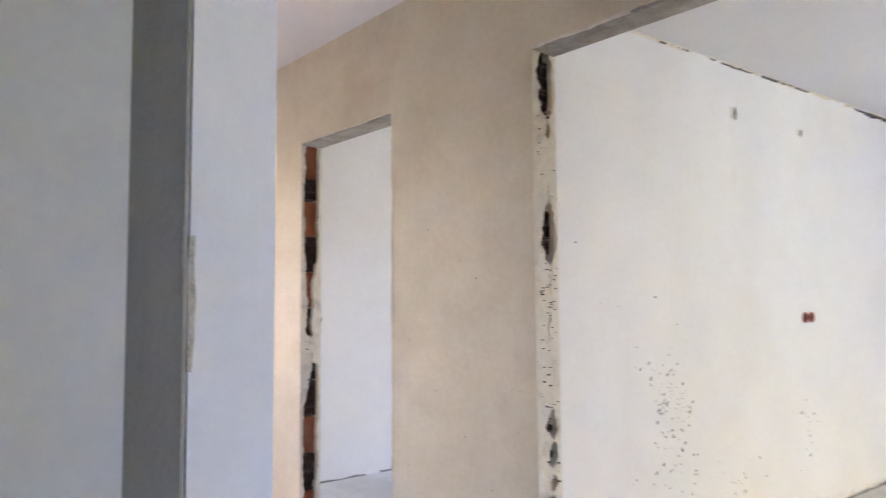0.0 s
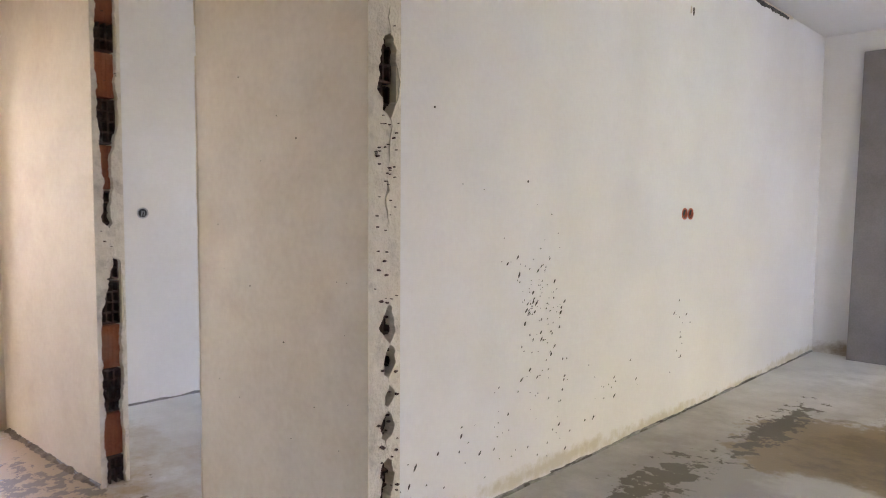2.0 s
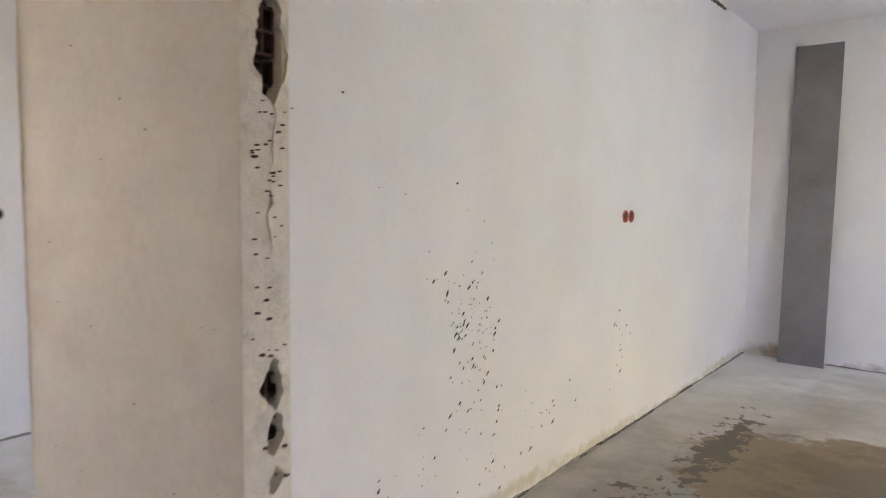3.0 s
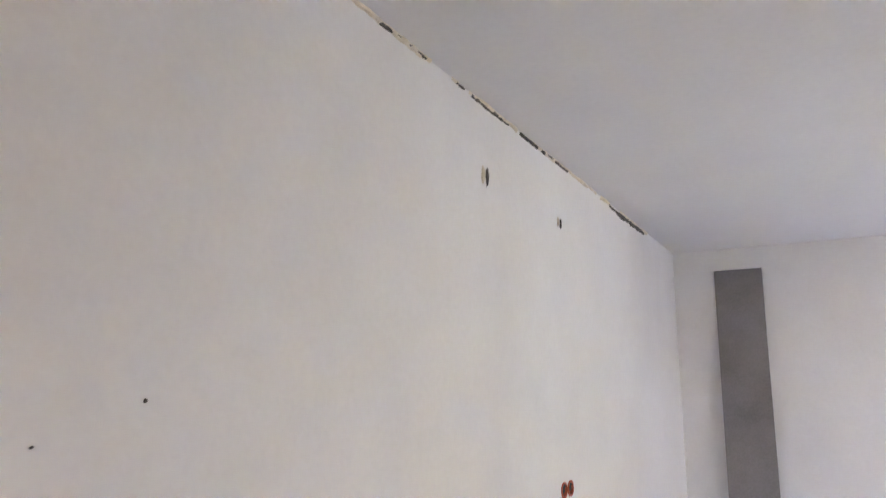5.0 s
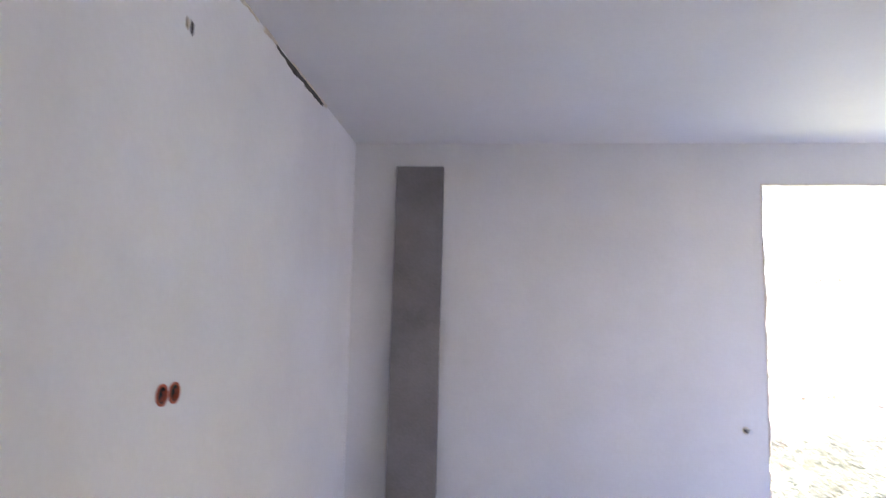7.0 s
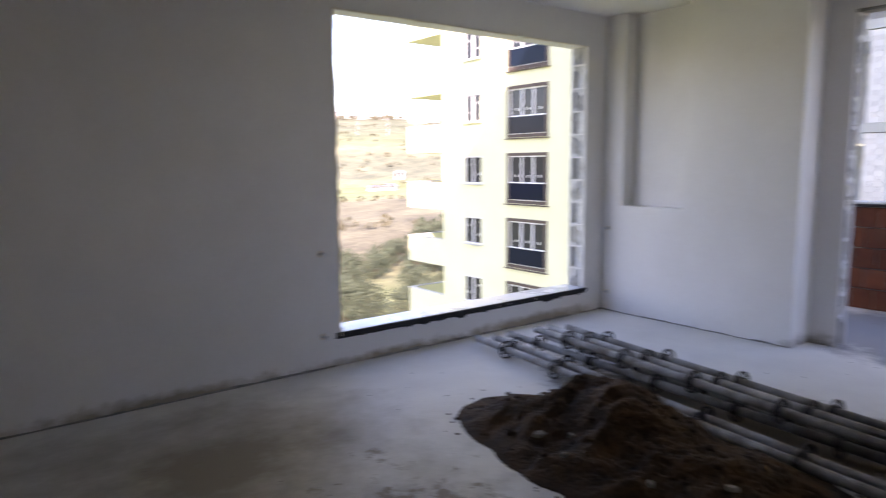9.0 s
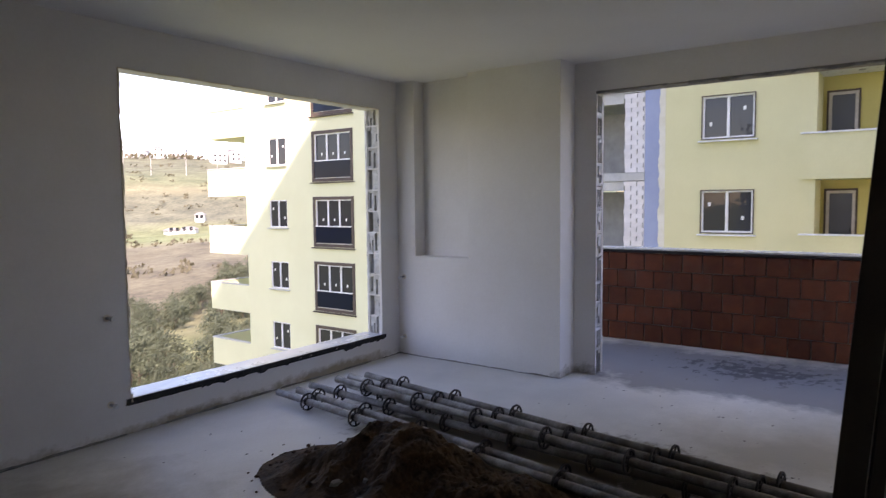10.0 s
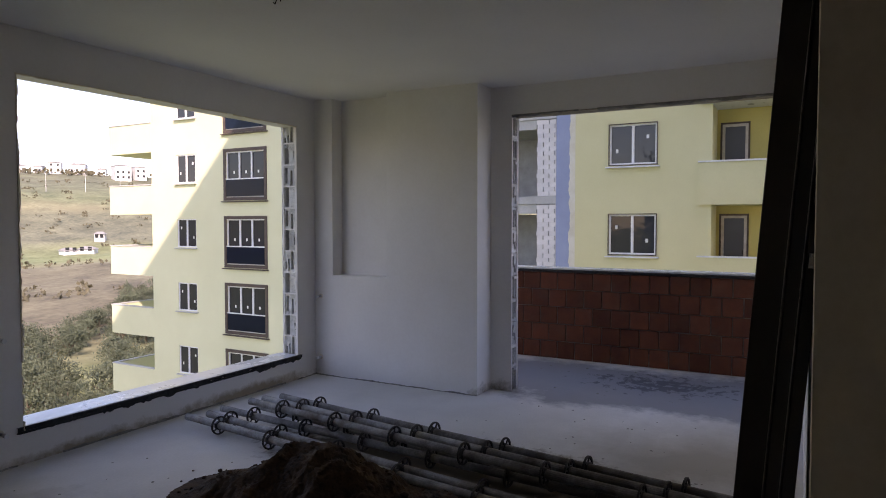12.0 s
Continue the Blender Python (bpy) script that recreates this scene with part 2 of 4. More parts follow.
WHITE_PVC = material("white_window_plastic", (0.72, 0.72, 0.72), (0.80, 0.80, 0.80), 0.35, 4, 40, 0.02)
BEIGE_PVC = material("taped_window_plastic", (0.42, 0.37, 0.32), (0.62, 0.58, 0.54), 0.5, 6, 40, 0.05)
WOOD_TAPE = material("brown_window_surround", (0.070, 0.050, 0.040), (0.12, 0.090, 0.075), 0.6, 5, 60, 0.1)
GLASS = glass_material("window_glass", (0.03, 0.032, 0.036))
# Paler base colour paints in the reflection on the balcony door panes.
PALE_GLASS = glass_material("pale_door_glass", (0.10, 0.105, 0.12))
RAIL_GLASS = glass_material("blue_railing_glass", (0.006, 0.011, 0.024), 0.03, 0.15)
STICKER = material("paper_sticker", (0.78, 0.78, 0.76), (0.82, 0.82, 0.80), 0.7, 4, 40, 0.0)
OUTSIDE = material("outer_render", (0.50, 0.50, 0.50), (0.60, 0.60, 0.60), 0.9, 0.5, 25, 0.1)
SCRUB = material("dry_scrub", (0.075, 0.07, 0.045), (0.15, 0.135, 0.085), 0.9, 0.2, 3, 0.0)
LEAF = material("evergreen_leaf", (0.040, 0.052, 0.034), (0.125, 0.145, 0.088), 0.7, 0.8, 6, 0.0, vary=0.25)
BARK = material("bark", (0.06, 0.045, 0.03), (0.14, 0.11, 0.08), 0.95, 4, 30, 0.4)
FAR_WHITE = material("far_white_render", (0.50, 0.50, 0.49), (0.62, 0.61, 0.60), 0.9, 0.3, 10, 0.0)
ROOF_TILE = material("roof_tile", (0.26, 0.25, 0.245), (0.34, 0.33, 0.32), 0.9, 1, 20, 0.1)


# ---- mesh helpers ----
def add_box(bm, a, b, m=None):
    c = [Vector((x, y, z)) for x in (a[0], b[0]) for y in (a[1], b[1]) for z in (a[2], b[2])]
    v = [bm.verts.new(m @ p if m else p) for p in c]
    for f in ((0, 1, 3, 2), (4, 6, 7, 5), (0, 4, 5, 1), (2, 3, 7, 6), (0, 2, 6, 4), (1, 5, 7, 3)):
        bm.faces.new([v[i] for i in f])


def box_bm(a, b, bevel=0.0, m=None):
    bm = bmesh.new()
    add_box(bm, a, b, m)
    if bevel:
        bmesh.ops.bevel(bm, geom=bm.edges[:], offset=bevel, segments=2, affect="EDGES", profile=0.6)
    return bm


def mesh_of(name, bm, mat, smooth=False):
    bmesh.ops.recalc_face_normals(bm, faces=bm.faces[:])
    me = bpy.data.meshes.new(name)
    bm.to_mesh(me)
    bm.free()
    me.materials.append(mat)
    if smooth:
        me.polygons.foreach_set("use_smooth", [True] * len(me.polygons))
    return me


def part(name, bm, mat, parent=None, label="", smooth=False):
    ob = new(name, mesh_of(name, bm, mat, smooth))
    ob.parent = parent
    return tagged(ob, label)


def thing(name, label, category, group="", at=None):
    ob = new(name)
    if at is not None:
        ob.matrix_basis = at
    return tagged(ob, label, category, group)


def solid_grid(xs, ys, zs, filled):
    """One closed mesh out of the cells for which filled(x, y, z) holds at the cell's middle."""
    bm = bmesh.new()
    nx, ny, nz = len(xs) - 1, len(ys) - 1, len(zs) - 1
    on = {(i, j, k) for i in range(nx) for j in range(ny) for k in range(nz)
          if filled((xs[i] + xs[i + 1]) / 2, (ys[j] + ys[j + 1]) / 2, (zs[k] + zs[k + 1]) / 2)}
    verts = {}

    def v(i, j, k):
        if (i, j, k) not in verts:
            verts[i, j, k] = bm.verts.new((xs[i], ys[j], zs[k]))
        return verts[i, j, k]

    for i, j, k in on:
        for axis, step in ((0, -1), (0, 1), (1, -1), (1, 1), (2, -1), (2, 1)):
            near = [i, j, k]
            near[axis] += step
            if tuple(near) in on:
                continue
            base = [i, j, k]
            base[axis] += step > 0
            o = [a for a in range(3) if a != axis]
            ring = []
            for da, db in ((0, 0), (1, 0), (1, 1), (0, 1)):
                q = base[:]
                q[o[0]] += da
                q[o[1]] += db
                ring.append(v(*q))
            bm.faces.new(ring)
    return bm


def structure(name, bm, mat, label=""):
    return tagged(part(name, bm, mat, None, label), label, "", "", "structure")


def inside(v, a, b):
    return a < v < b


def tube_bm(points, radius, sides=10, taper=1.0):
    """A round tube along a line of points."""
    bm = bmesh.new()
    rings = []
    pts = [Vector(p) for p in points]
    for i, p in enumerate(pts):
        d = (pts[min(i + 1, len(pts) - 1)] - pts[max(i - 1, 0)]).normalized()
        q = d.to_track_quat("Z", "Y")
        r = radius * (1 + (taper - 1) * i / max(len(pts) - 1, 1))
        rings.append([bm.verts.new(p + q @ Vector((r * math.cos(a), r * math.sin(a), 0))) for a in [2 * math.pi * s / sides for s in range(sides)]])
    for a, b in zip(rings, rings[1:]):
        for s in range(sides):
            bm.faces.new((a[s], a[(s + 1) % sides], b[(s + 1) % sides], b[s]))
    bm.faces.new(rings[0][::-1])
    bm.faces.new(rings[-1])
    return bm


def wobble(*p):
    return noise.noise(Vector((*p, 0.37, 0.61)[:3]))


# ---- the large structure ----
H = 2.6
# Corner cut away, unseen, so skylight reaches the first room's east opening.
floor_bm = solid_grid([-5.7, 3.75, 7.4], [-4.2, -0.6, 5.38], [-0.25, 0], lambda x, y, z: not (x > 3.75 and y < -0.6))
floor = structure("floor", floor_bm, SCREED, "grey cement screed floor with brown mud stains, darkened away from the openings")
ceiling = structure("ceiling", solid_grid([-5.7, 3.75, 5.8], [-4.2, -0.6, 5.38], [H, H + 0.22], lambda x, y, z: not (x > 3.75 and y < -0.6)), CEILING, "white plastered ceiling")

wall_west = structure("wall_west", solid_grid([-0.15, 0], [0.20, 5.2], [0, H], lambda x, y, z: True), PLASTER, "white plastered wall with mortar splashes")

# outer wall with the large window
WX0, WX1, WZ0, WZ1 = 2.66, 5.12, 0.20, 2.33
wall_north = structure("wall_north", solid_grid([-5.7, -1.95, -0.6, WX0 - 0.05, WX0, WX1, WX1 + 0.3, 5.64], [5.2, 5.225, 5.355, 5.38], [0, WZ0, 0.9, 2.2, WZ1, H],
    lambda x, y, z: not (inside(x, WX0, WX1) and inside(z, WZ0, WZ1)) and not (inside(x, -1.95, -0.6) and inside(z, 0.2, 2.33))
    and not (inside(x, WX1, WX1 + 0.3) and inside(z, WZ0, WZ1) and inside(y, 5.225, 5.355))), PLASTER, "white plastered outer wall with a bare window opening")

# wall towards the balcony, with a boxed-out pier, a niche and a wide opening
BY0, BY1, BZ = 1.2, 3.295, 2.36
wall_east = structure("wall_east", solid_grid([5.37, 5.52, 5.64, 5.665, 5.765, 5.79], [0.88, BY0, BY1, 3.488, BY1 + 0.3, 4.384, 4.99, 5.2, 5.38], [0, 0.96, BZ, H],
    lambda x, y, z: (not (inside(y, BY0, BY1) and z < BZ) and not (inside(y, BY1, BY1 + 0.3) and z < BZ and inside(x, 5.665, 5.765))) if x > 5.64
    else (inside(y, 3.488, 5.2) and not (x < 5.52 and inside(y, 4.384, 4.99) and z > 0.96))), PLASTER, "white plastered wall with a shallow niche")

XW = 1.85
wall_south = structure("wall_south", box_bm((XW + 0.14, 0.95, 0), (5.64, 1.09, H)), PLASTER, "white plastered partition wall")
# Hall plaster, picked darker so its colour carries this backlit face's shade.
wall_passage = structure("wall_passage", box_bm((XW, 0.30, 0), (XW + 0.14, 1.098, H)), PLASTER_HALL, "cream plastered passage wall")

# hall wall with a room door and the living-room opening; it stands a little askew, and its own x runs along it
DX0, DX1, DZ = 0.0, 0.80, 2.13
LX0, LX1, LZ = 1.61, 3.10, 2.19
wall_hall = structure("wall_hall", solid_grid([-1.14, DX0 - 0.3, DX0, DX1, LX0 - 0.3, LX0, LX1, 4.85], [0, 0.016, 0.104, 0.12], [0, DZ, LZ, H],
    lambda x, y, z: not (inside(x, DX0, DX1) and z < DZ) and not (inside(x, LX0, LX1) and z < LZ)
    and not (inside(x, DX0 - 0.3, DX0) and z < DZ and inside(y, 0.016, 0.104)) and not (inside(x, LX0 - 0.3, LX0) and z < LZ and inside(y, 0.016, 0.104))),
    PLASTER_HALL, "cream plastered hall wall with bare door openings")
wall_hall.matrix_basis = pose(-1.23, 0, 0, 0, 0, 5.6)

wall_hall_end = structure("wall_hall_end", solid_grid([-2.51, -2.48, -2.39, -2.36], [-4.0, -1.06, -0.17, -0.115, 5.2], [0, 2.08, H],
    lambda x, y, z: not (inside(y, -1.06, -0.17) and z < 2.08) and not (inside(y, -0.17, -0.115) and z < 2.08 and inside(x, -2.48, -2.39))), PLASTER_HALL, "cream plastered wall with a doorway")

wall_bedroom = structure("wall_bedroom", box_bm((-2.357, 0.12, 0), (-2.345, 5.197, H)), PLASTER, "white plastered bedroom wall")

wall_hall_south = structure("wall_hall_south", solid_grid([-2.36, 1.34, 2.45, 3.6], [-1.226, -1.138], [0, 2.1, H],
    lambda x, y, z: not (inside(x, 1.34, 2.45) and z < 2.1)), PLASTER_COOL, "white plastered hall wall with a doorway")

structure("trim_bare_cement", box_bm((1.043, -1.2315, 0), (1.3385, -1.2285, H)), BARE_CEMENT, "bare grey cement wall face beside the doorway")
wall_first_room = structure("wall_first_room", solid_grid([0.89, 1.04], [-4.0, -1.226], [0, H], lambda x, y, z: True), PLASTER_COOL, "white plastered room wall")
wall_far_east = structure("wall_far_east", solid_grid([3.6, 3.75], [-4.0, -2.0, -1.3, 0.88], [0, 0.9, 2.1, H],
    lambda x, y, z: not (inside(y, -2.0, -1.3) and inside(z, 0.9, 2.1))), PLASTER, "white plastered wall")
wall_far_south = structure("wall_far_south", solid_grid([-5.7, 3.75], [-4.2, -4.0], [0, H], lambda x, y, z: True), PLASTER, "white plastered outer wall")
wall_far_west = structure("wall_far_west", solid_grid([-5.7, -5.5], [-4.0, -1.95, 0.95, 5.2], [0, 0.93, 2.33, H],
    lambda x, y, z: not (inside(y, -1.95, 0.95) and inside(z, 0.93, 2.33))), PLASTER, "white plastered outer wall with a window opening")

# the house above and below, and its plain outer faces
# Unseen: top, length and notch set the shadow opposite and the sky let in.
upper_storeys = structure("upper_storeys", solid_grid([-5.75, 3.75, 5.8], [-40, -6, -0.6, 5.39], [H + 0.23, 24.5, 30], lambda x, y, z: not (x > 3.75 and -6 < y < -0.6) and (z < 24.5 or y < -6)), OUTSIDE, "unseen upper storeys of the apartment house, shaped to cast its shadow")
lower_storeys = structure("lower_storeys", solid_grid([-5.75, 3.75, 7.4], [-40, -0.6, 5.39], [-30, -0.255], lambda x, y, z: not (x > 3.75 and y < -0.6)), OUTSIDE, "lower storeys of the apartment house")
wall_balcony_end = structure("wall_balcony_end", box_bm((5.79, 5.255, 0), (7.35, 5.375, 0.95)), PLASTER, "plastered balcony end wall")
wall_balcony_far_end = structure("wall_balcony_far_end", box_bm((3.76, -0.6, 0), (7.35, -0.4, 0.95)), PLASTER, "plastered balcony end wall")

# ---- bare jambs: broken plaster lips over open masonry ----
def place(origin, face, along):
    """A pose whose x runs along the jamb's depth, whose y points out of the jamb and whose z is up."""
    m = Matrix.Identity(4)
    m.col[0][:3], m.col[1][:3], m.col[2][:3], m.col[3][:3] = along, face, (0, 0, 1), origin
    return m


def jamb_lips(name, parent, m, width, z0, z1, gap, seed, mat, depth=0.03, step=0.01, rough=1.0):
    """Two ragged plaster lips; gap(z) gives where the open masonry lies between them, as a share of the width."""
    bm = bmesh.new()
    rows = []
    n = int((z1 - z0) / step)
    for i in range(n + 1):
        z = z0 + (z1 - z0) * i / n
        a, b = gap(z)
        j = 0.10 * wobble(seed, z * 9) + 0.07 * wobble(seed + 3, z * 31) + 0.04 * wobble(seed + 5, z * 77)
        k = 0.10 * wobble(seed + 7, z * 8) + 0.07 * wobble(seed + 11, z * 29) + 0.04 * wobble(seed + 13, z * 71)
        j, k = j * rough, k * rough
        a, b = min(max(a + j, 0.03), 0.97), min(max(b + k, 0.03), 0.97)
        if b < a:
            a = b = (a + b) / 2
        swell = 0.004 * wobble(seed + 17, z * 12)
        rows.append([bm.verts.new(m @ Vector(p)) for p in ((0, 0.002, z), (a * width, 0.004 + swell, z), (a * width, -depth, z),
                                                          (b * width, -depth, z), (b * width, 0.004 - swell, z), (width, 0.002, z))])
    for p, q in zip(rows, rows[1:]):
        for c in (0, 1, 3, 4):
            bm.faces.new((p[c], p[c + 1], q[c + 1], q[c]))
    return part(name, bm, mat, parent)


def hollow_brick_mesh(name, w, h, d, cols, rows, mat, rim=0.008):
    """The open end of a hollow brick: a rim and ribs round deep cells."""
    xs, zs = [-w / 2], [-h / 2]
    for edges, size, count in ((xs, w, cols), (zs, h, rows)):
        cell = (size - rim * (count + 1)) / count
        for _ in range(count):
            edges += [edges[-1] + rim, edges[-1] + rim + cell]
        edges.append(size / 2)
    bm = solid_grid(xs, [-d, -d + 0.012, 0], zs,
        lambda x, y, z: y < -d + 0.012 or sum(x > e for e in xs) % 2 == 1 or sum(z > e for e in zs) % 2 == 1)
    return mesh_of(name, bm, mat)


def solid_brick_mesh(name, w, h, d, mat, grooves=5):
    bm = bmesh.new()
    add_box(bm, (-w / 2, -d, -h / 2), (w / 2, -0.003, h / 2))
    for i in range(grooves):
        x = -w / 2 + (i + 0.5) * w / grooves
        add_box(bm, (x - w / grooves * 0.36, -0.004, -h / 2 + 0.004), (x + w / grooves * 0.36, 0, h / 2 - 0.004))
    return mesh_of(name, bm, mat)


def fill_jamb(parent, m, width, z0, z1, height, meshes, pattern, name="brick", sunk=0.018):
    z, i = z0 + 0.005, 0
    while z + height * 0.5 < z1:
        ob = new(name, meshes[pattern[i % len(pattern)]])
        ob.parent = parent
        ob.matrix_basis = m @ Matrix.Translation((width / 2, -sunk - 0.006 * (wobble(i * 1.7, z0) + 0.5), min(z + height / 2, z1 - height / 2)))
        z, i = z + height + 0.008, i + 1


clay_open = hollow_brick_mesh("clay_open", 0.086, 0.182, 0.27, 3, 4, CLAY_DARK, 0.006)
clay_solid = solid_brick_mesh("clay_solid", 0.086, 0.182, 0.05, CLAY)
door_m = place((DX0, 0.016, 0), (1, 0, 0), (0, 1, 0))
fill_jamb(wall_hall, door_m, 0.088, -0.072, DZ, 0.182, [clay_open, clay_solid], [0, 1, 0, 1, 0, 0, 0, 1, 0, 1, 0, 1])


def door_gap(z):
    """Open masonry is widest above and below, a thin crack at hip height, and closed over a hand's breadth."""
    return (float(np.interp(z, (0.66, 0.87, 0.965, 0.98, 1.10, 1.12, 1.42, 1.55), (0.04, 0.34, 0.55, 0.60, 0.55, 0.28, 0.24, 0.04))),
            float(np.interp(z, (0.66, 0.87, 0.965, 0.98, 1.10, 1.12, 1.42, 1.55), (0.93, 0.93, 0.85, 0.45, 0.40, 0.52, 0.66, 0.93))))


jamb_lips("plaster_lip", wall_hall, place((DX0, 0.0, 0), (1, 0, 0), (0, 1, 0)), 0.12, 0, DZ, lambda z: tuple(0.10 + 0.82 * v for v in door_gap(z)), 2.0, PLASTER_EDGE)

live_m = place((LX0, 0.016, 0), (1, 0, 0), (0, 1, 0))
fill_jamb(wall_hall, live_m, 0.088, 0, LZ, 0.182, [clay_open, clay_solid], [0, 0, 0, 0])
HOLES = ((2.08, 0.13, 0.34), (1.545, 0.105, 0.24), (0.885, 0.055, 0.20), (0.785, 0.045, 0.19), (0.69, 0.03, 0.16), (0.61, 0.036, 0.19), (0.45, 0.065, 0.24), (0.30, 0.06, 0.20), (0.12, 0.08, 0.20), (1.90, 0.03, 0.12), (1.25, 0.02, 0.08))


def live_gap(z):
    g = max(w * max(0.0, 1 - ((z - c) / r) ** 2) ** 0.5 if abs(z - c) < r else -0.25 for c, r, w in HOLES)
    return 0.58 - g, 0.58 + g + 0.001


jamb_lips("plaster_lip", wall_hall, place((LX0, 0.0, 0), (1, 0, 0), (0, 1, 0)), 0.12, 0, LZ, live_gap, 9.0, PLASTER_EDGE, rough=1.7)

def slotted_block_mesh(name, w, h, d, slots, mat, seed, ragged=0.004):
    """The broken end of a pumice block: upright open slots in a rough face. A slot is (from, to, low, high) in shares."""
    n = 8
    xs = sorted({-w / 2, w / 2, *[(v - 0.5) * w for q in slots for v in q[:2]]})
    zs = [-h / 2 + h * i / n for i in range(n + 1)]
    bm = solid_grid(xs, [-d, -d + 0.01, 0], zs,
        lambda x, y, z: y < -d + 0.01 or not any(inside(x / w + 0.5, q[0], q[1]) and inside(z / h + 0.5, q[2], q[3]) for q in slots))
    for v in bm.verts:
        if v.co.y > -0.001:
            p = v.co.copy()
            v.co.x += ragged * 1.6 * wobble(seed + p.x * 60, p.z * 45, 0.2)
            v.co.z += ragged * wobble(seed + 9 + p.x * 60, p.z * 45, 0.7)
            v.co.y += ragged * 1.5 * (wobble(seed + 4 + p.x * 50, p.z * 40, 0.4) - 0.4)
    return mesh_of(name, bm, mat)


def mortar_beds(parent, m, width, z0, z1, pitch, mat):
    """Thin pale mortar beds that stand out between the courses."""
    z, i = z0 + pitch, 1
    while z < z1 - 0.02:
        bm = bmesh.new()
        k = 12
        rows = [[bm.verts.new(m @ Vector((width * j / k, y, z + q * (0.006 + 0.004 * wobble(i * 3.1, j * 0.8)) + 0.003 * wobble(i * 5.7, j * 0.5)))) for y, q in ((-0.03, -1), (0.0 + 0.004 * wobble(i * 2.2, j * 0.9), -1), (0.0 + 0.004 * wobble(i * 2.2, j * 0.9), 1), (-0.03, 1))] for j in range(k + 1)]
        for p, q in zip(rows, rows[1:]):
            for c in range(4):
                bm.faces.new((p[c], p[(c + 1) % 4], q[(c + 1) % 4], q[c]))
        bm.faces.new(rows[0])
        bm.faces.new(rows[-1][::-1])
        part("mortar_bed", bm, mat, parent)
        z, i = z + pitch, i + 1


win_m = place((WX1, 5.225, WZ0), (-1, 0, 0), (0, 1, 0))
win_blocks = [slotted_block_mesh("block_end", 0.128, 0.19, 0.29, q, BLOCK, 3.0 + i * 7) for i, q in enumerate((
    [(0.60, 0.95, 0.0, 1.0), (0.04, 0.16, 0.25, 0.6)], [(0.70, 0.92, 0.1, 0.9), (0.24, 0.44, 0.0, 0.75)], [(0.62, 0.94, 0.0, 1.0)], [(0.56, 0.72, 0.0, 0.6), (0.20, 0.44, 0.12, 1.0), (0.82, 0.95, 0.1, 0.5)]))]
fill_jamb(wall_north, win_m, 0.13, 0, WZ1 - WZ0, 0.19, win_blocks, [3, 0, 1, 2, 3, 0, 1, 2, 1, 0, 3], "block", 0.004)
mortar_beds(wall_north, win_m, 0.13, 0, WZ1 - WZ0, 0.198, PLASTER)
jamb_lips("plaster_lip", wall_north, place((WX1, 5.2, WZ0), (-1, 0, 0), (0, 1, 0)), 0.18, 0, WZ1 - WZ0, lambda z: (0.11, 0.97), 21.0, PLASTER, rough=0.9)
bal_m = place((5.665, BY1, 0), (0, -1, 0), (1, 0, 0))
bal_blocks = [slotted_block_mesh("block_end", 0.098, 0.19, 0.29, q, BLOCK, 40.0 + i * 7) for i, q in enumerate((
    [(0.03, 0.47, 0.08, 0.92), (0.54, 0.96, 0.08, 0.92)], [(0.46, 0.86, 0.1, 0.5), (0.06, 0.42, 0.4, 0.85)], [(0.02, 0.48, 0.0, 1.0), (0.53, 0.97, 0.05, 0.85)]))]
fill_jamb(wall_east, bal_m, 0.10, 0, BZ, 0.19, bal_blocks, [2, 0, 1, 0, 2, 1, 1, 0, 1, 2, 0, 0], "block", 0.0)
jamb_lips("plaster_lip", wall_east, place((5.64, BY1, 0), (0, -1, 0), (1, 0, 0)), 0.15, 0, BZ, lambda z: (0.06, 0.985), 33.0, PLASTER, rough=0.8)
west_m = place((-2.51, -0.17, 0), (0, -1, 0), (1, 0, 0))
fill_jamb(wall_hall_end, place((-2.48, -0.168, 0), (0, -1, 0), (1, 0, 0)), 0.09, 0, 2.08, 0.182, [clay_solid, clay_solid], [1, 1, 0, 1])
jamb_lips("plaster_lip", wall_hall_end, west_m, 0.15, 0, 2.08, lambda z: (0.22, 0.78), 41.0, PLASTER_EDGE)


# pits in the plaster of the two hall jambs, drawn as dark raised flecks
pit_rng = random.Random(12)
for px, spans in ((LX0, ((0.93, 1.44, 46), (0.50, 0.78, 14), (0.15, 0.5, 12), (1.66, 1.95, 12))), (DX0, ((0.85, 1.10, 8), (1.62, 2.05, 8)))):
    bm = bmesh.new()
    for z0, z1, count in spans:
        for _ in range(count):
            y, z, w = pit_rng.uniform(0.02, 0.11), pit_rng.uniform(z0, z1), pit_rng.choice((0.0025, 0.004, 0.004, 0.007))
            ring = [bm.verts.new((px + 0.0085, y + w * math.cos(a) * pit_rng.uniform(0.6, 1.2), z + 0.5 * w * math.sin(a) * pit_rng.uniform(0.5, 1.3))) for a in [k * 1.047 for k in range(6)]]
            back = [bm.verts.new((px + 0.002, v.co.y, v.co.z)) for v in ring]
            bm.faces.new(ring)
            for k in range(6):
                bm.faces.new((ring[k], ring[(k + 1) % 6], back[(k + 1) % 6], back[k]))
    part("plaster_pits", bm, CLAY_DARK, wall_hall, "dark pits in the broken plaster")


speck = bmesh.new()
